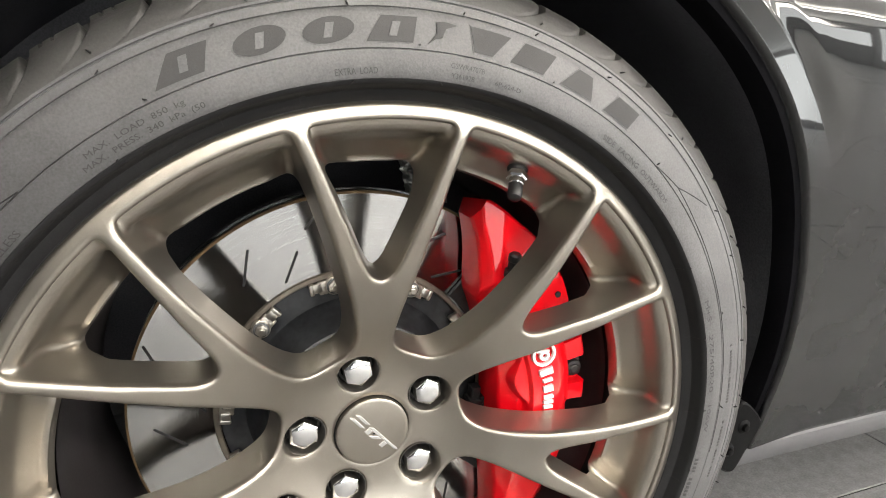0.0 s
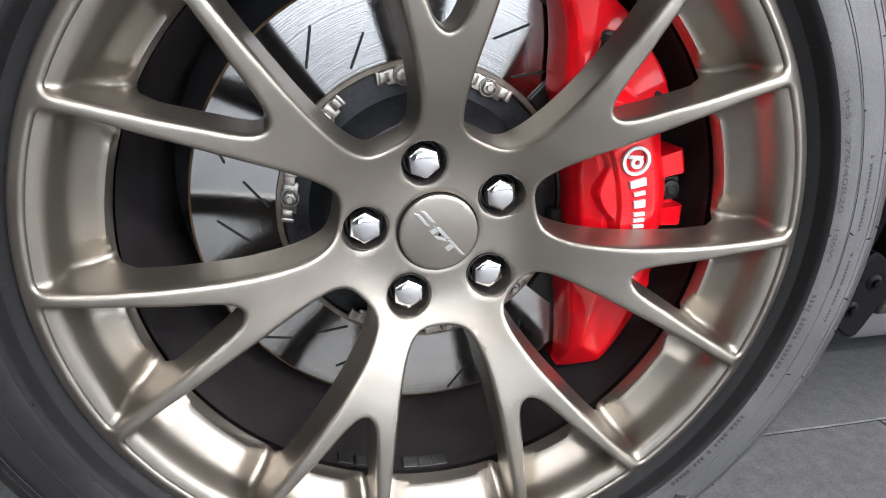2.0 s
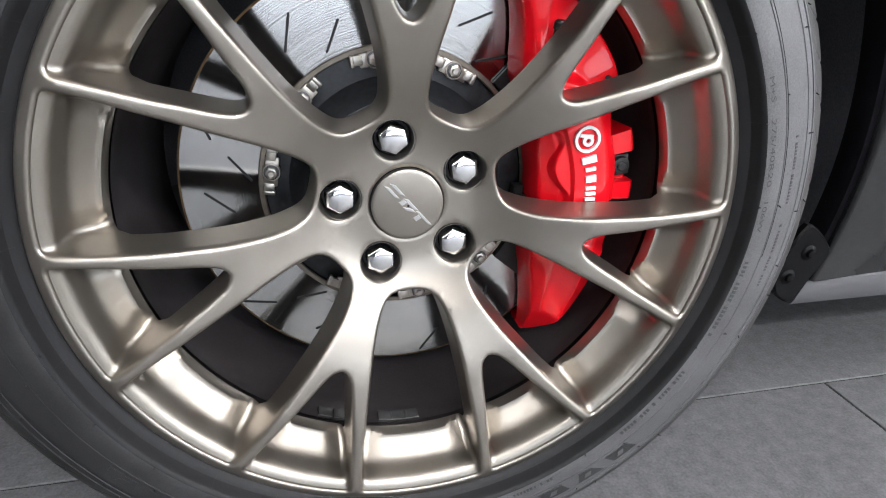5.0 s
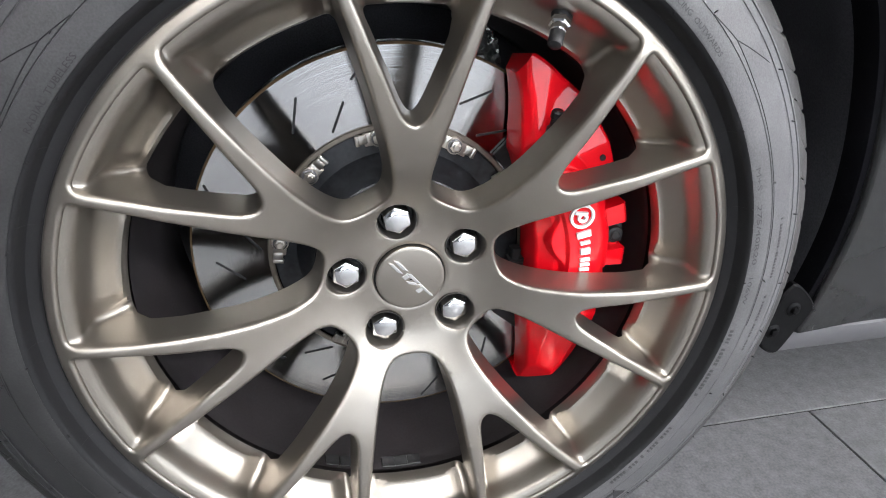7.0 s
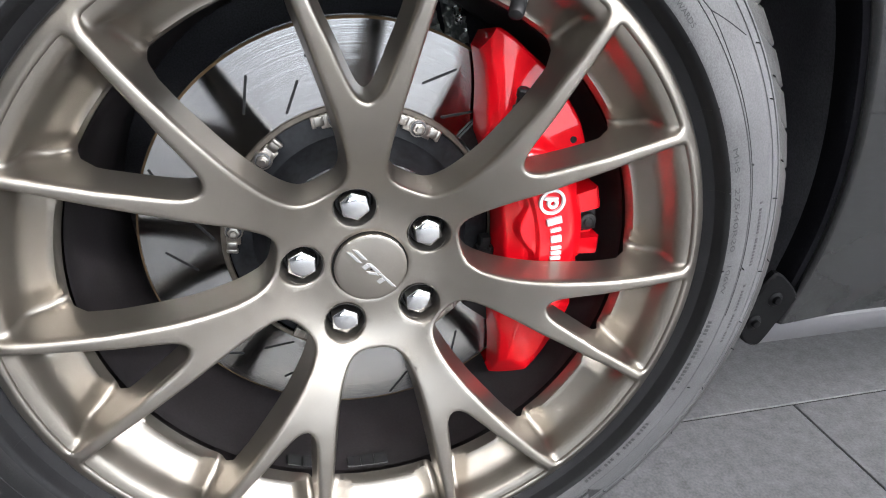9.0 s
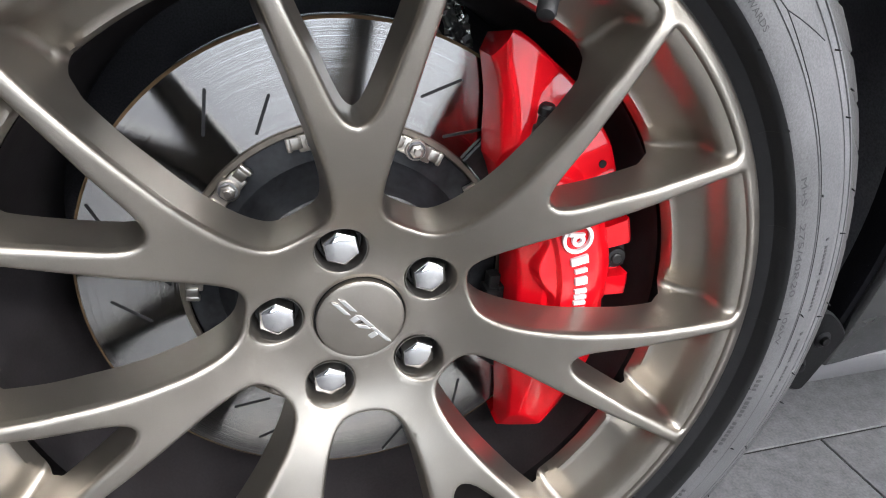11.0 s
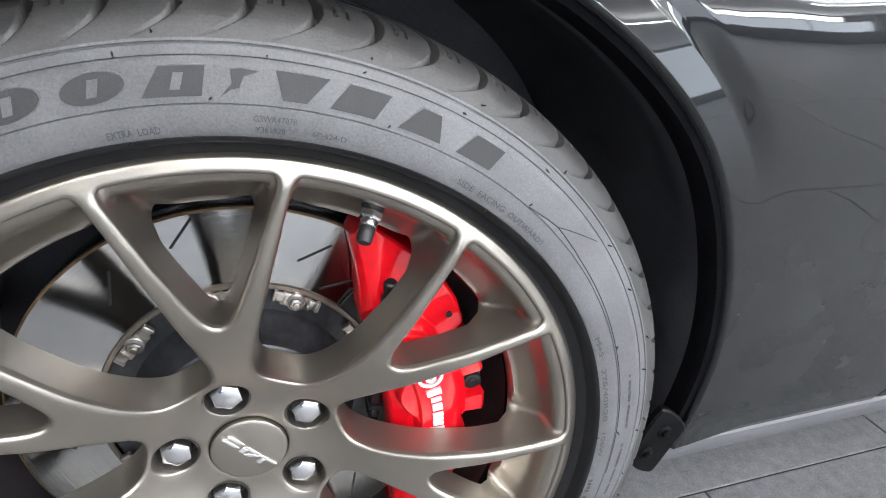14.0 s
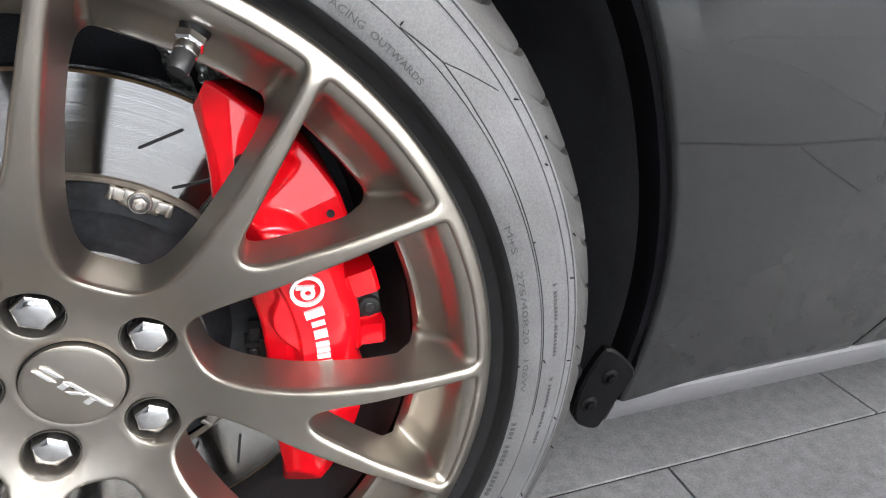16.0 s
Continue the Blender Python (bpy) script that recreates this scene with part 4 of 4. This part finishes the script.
def door():
    zs = np.linspace(.229, .925, 50)
    verts, faces = [], []
    cols = [0, 0, .004, .02, .1, .3, .6, 1.0]
    for z in zs:
        x0 = table(GAP, z) + .0065
        for q, c in enumerate(cols):
            verts.append((x0 + (2.1 - x0) * c, body_y(z) + (.02 if q == 0 else .0012 if q == 1 else 0), z))
    m = len(cols)
    for i in range(len(zs) - 1):
        for q in range(m - 1):
            faces.append((i * m + q, i * m + q + 1, i * m + m + q + 1, i * m + m + q))
    return verts, faces


part("door", door(), M_PAINT, car, "dark grey metallic door edge", 30)
part("door_seal", join(moved(box(.012, .01, .66), Matrix.Translation((.79, .03, .55)))), M_BLACK, car, "dark door gap")


def strip(profile, x0, x1, n=12):
    verts, faces = [], []
    for i in range(n + 1):
        x = x0 + (x1 - x0) * i / n
        verts += [(x, y, z) for y, z in profile]
    m = len(profile)
    for i in range(n):
        for q in range(m):
            faces.append((i * m + q, i * m + (q + 1) % m, i * m + m + (q + 1) % m, i * m + m + q))
    faces += [tuple(range(m)), tuple(range(n * m, n * m + m))]
    return verts, faces


part("sill", strip([(.0100, .2270), (.0065, .2250), (.0070, .2190), (.0165, .1930), (.0210, .1885), (.045, .195), (.06, .2), (.06, .2262)], .436, 2.1), M_SILL, car, "lighter grey sill trim under the door", 30)
part("underbody", join(moved(box(1.66, 1.56, .05), Matrix.Translation((1.32, .86, .215))), moved(box(1.5, 1.3, .05), Matrix.Translation((-.1, 1.02, .215)))), M_BLACK, car, "dark underbody")
# unseen block and top plate, added to keep ceiling light out of the arch
part("inner_block", moved(box(2.9, 1.35, .60), Matrix.Translation((.7, 1.0, .54))), M_BLACK, car, "unseen dark block filling the car")
part("hood", moved(box(2.9, 1.62, .02, .008), Matrix.Translation((.65, .955, .930))), M_PAINT, car, "unseen plate for the hood, blocks ceiling light", 8)


def liner():
    verts = []
    n = 100
    for i in range(n + 1):
        a = -15 + 210 * i / n
        am = mirrored_angle(a)
        r, ye = edge_r(a), edge_y(a)
        step = .006 * (1 if 2 < am < 26 else 0)
        prof = [(r - .0045, ye + .006), (r - .0100, ye + .0075), (r - .0125, ye + .014), (r - .0130, ye + .030), (r - .0120, ye + .050), (r - .004 - step, ye + .075), (r + .002 - step, ye + .11),
                (r + .004 - step, .14), (r + .004, .17), (r - .004, .20), (r - .008, .30), (.30, .31), (.10, .31)]
        verts += [P(max(q, .05), radians(a), y) for q, y in prof]
    lip, deep = [], []
    for i in range(n):
        for q in range(12):
            (lip if q < 3 else deep).append((i * 13 + q, i * 13 + 13 + q, i * 13 + 14 + q, i * 13 + q + 1))
    return verts, lip, deep


liner_verts, lip_faces, deep_faces = liner()
part("arch_lip", (liner_verts, lip_faces), M_LIP, car, "glossy black lip round the arch", 30)
part("arch_liner", (liner_verts, deep_faces), M_LINER, car, "black moulded wheel arch liner", 30)
FLAP = [(.404, .298), (.414, .297), (.432, .281), (.4425, .267), (.438, .256), (.428, .240), (.4135, .212), (.407, .2085), (.398, .212), (.386, .221), (.381, .235), (.386, .265)]
smooth_flap = []
for (ax, az), (bx, bz) in zip(FLAP, FLAP[1:] + FLAP[:1]):
    smooth_flap += [(ax * .75 + bx * .25, az * .75 + bz * .25), (ax * .25 + bx * .75, az * .25 + bz * .75)]
flap = part("mud_flap", slab(smooth_flap, -.0085, .000, .0022), M_FLAP, car, "black plastic flap at the arch foot")
for x, z in ((.414, .267), (.396, .241)):
    part("screw", moved(turned([(.0085, .002), (.0085, -.001), (.0050, -.0025), (.0040, -.0055), (.0015, -.006)], 20), Matrix.Translation((x, -.008, z))), M_FLAP, car, "black flap screw")

# ---- the room ----
X0, X1, Y0, Y1 = -4.5, 11.5, -8.3, 4.4


def plain_box(name, x0, x1, y0, y1, z0, z1, mat, label, cat):
    ob = part(name, moved(box(x1 - x0, y1 - y0, z1 - z0), Matrix.Translation(((x0 + x1) / 2, (y0 + y1) / 2, (z0 + z1) / 2))), mat)
    return tagged(ob, label, cat, kind="structure")


wall_front = plain_box("wall_front", X0, X1, Y0 - .2, Y0, 0, .5, M_WALL, "grey wall under the wide shop windows", "wall")
for nm, x0, x1, z0, z1 in (("wall_top", X0, 6.0, 2.8, CEIL), ("wall_top", 6.0, X1, 2.2, CEIL), ("wall_side", X0, -2.5, .5, 2.8), ("wall_side", 11.3, X1, .5, 2.2), ("wall_side", 6.0, 11.3, .5, 1.1)):
    part(nm, moved(box(x1 - x0, .2, z1 - z0), Matrix.Translation(((x0 + x1) / 2, Y0 - .1, (z0 + z1) / 2))), M_WALL, wall_front)
window_1 = part("window_1", join(*[moved(box(.06, .12, h), Matrix.Translation((x, Y0 - .05, z + h / 2))) for x, z, h in ((-2.47, .5, 2.3), (1.75, .5, 2.3), (5.97, .5, 2.3), (8.65, 1.1, 1.1), (11.27, 1.1, 1.1))]), M_BLACK)
tagged(window_1, "dark frame of the wide shop window", "window", kind="structure")
plain_box("wall_back", X0, X1, Y1, Y1 + .2, 0, CEIL, M_WALL, "grey painted showroom wall", "wall")
plain_box("wall_left", X0 - .2, X0, Y0 - .2, Y1 + .2, 0, CEIL, M_WALL, "grey painted showroom wall", "wall")
wall_right = plain_box("wall_right", X1, X1 + .2, Y0 - .2, Y1 + .2, 0, .4, M_WALL, "grey wall under a low window", "wall")
for nm, y0, y1, z0, z1 in (("wall_top", Y0 - .2, Y1 + .2, 2.8, CEIL), ("wall_side", Y0 - .2, -7.8, .4, 2.8), ("wall_side", -1.2, Y1 + .2, .4, 2.8)):
    part(nm, moved(box(.2, y1 - y0, z1 - z0), Matrix.Translation((X1 + .1, (y0 + y1) / 2, (z0 + z1) / 2))), M_WALL, wall_right)
window_2 = part("window_2", join(*[moved(box(.12, .06, 2.4), Matrix.Translation((X1 + .07, y, 1.6))) for y in (-7.77, -4.5, -1.23)]), M_BLACK)
tagged(window_2, "dark frame of the low window", "window", kind="structure")
plain_box("ceiling", X0 - .2, X1 + .2, Y0 - .2, Y1 + .2, CEIL, CEIL + .2, M_CEIL, "white painted showroom ceiling", "ceiling")
floor = plain_box("floor", X0 - .2, X1 + .2, Y0 - .2, Y1 + .2, -.20, -.0025, M_GROUT, "grey stone tile floor with narrow dark joints", "floor")
TILE = 0.758
tile_mesh = mesh_of("tile", *tidy(*moved(box(TILE - .0034, TILE - .0034, .010, .0012), Matrix.Translation((0, 0, -.005)))), M_TILE, 8)
ny0, ny1 = int((Y0 - .102) / TILE) - 1, int((Y1 - .102) / TILE) + 1
far_v, far_f = [], []
for j in range(ny0, ny1):
    off = 0.615 if j % 2 else 0.994
    for i in range(-8, 16):
        x, y = off + TILE * (i + .5), .102 + TILE * (j + .5)
        if not (X0 + .3 < x < X1 - .3 and Y0 + .3 < y < Y1 - .3):
            continue
        if -3 < x < 5 and -4.5 < y < 3:
            t_ = new("tile", tile_mesh)
            t_.parent = floor
            t_.location = (x, y, 0)
        else:
            o = len(far_v)
            far_v += [(v.co.x + x, v.co.y + y, v.co.z) for v in tile_mesh.vertices]
            far_f += [tuple(o + k for k in p.vertices) for p in tile_mesh.polygons]
tagged(part("tile_field", (far_v, far_f), M_TILE, floor, fix=False), "grey stone tiles further off", kind="stuff")

# the case of the added panel that stands in for the distant tube
panel = part("stand_in_panel", moved(box(4.0, .06, .62, .01), Matrix.Translation((8.2, -8.265, 2.55))), M_CEIL)
tagged(panel, "added white panel standing in for a distant tube light", "light panel")

# ---- ceiling tube lights ----
case_mesh = mesh_of("lamp_case", *tidy(*join(moved(box(2.3, .05, .05, .01), Matrix.Translation((0, 0, -.21))), *[moved(box(.012, .012, .22), Matrix.Translation((x, 0, -.08))) for x in (-.9, .9)])), M_CEIL)
for lx, ly, watts_ in LAMPS:
    lamp = new("ceiling_light", case_mesh)
    lamp.location = (lx, ly, CEIL - .03)
    tagged(lamp, "long white tube light fixed to the ceiling", "ceiling light", "tube lights on the ceiling")
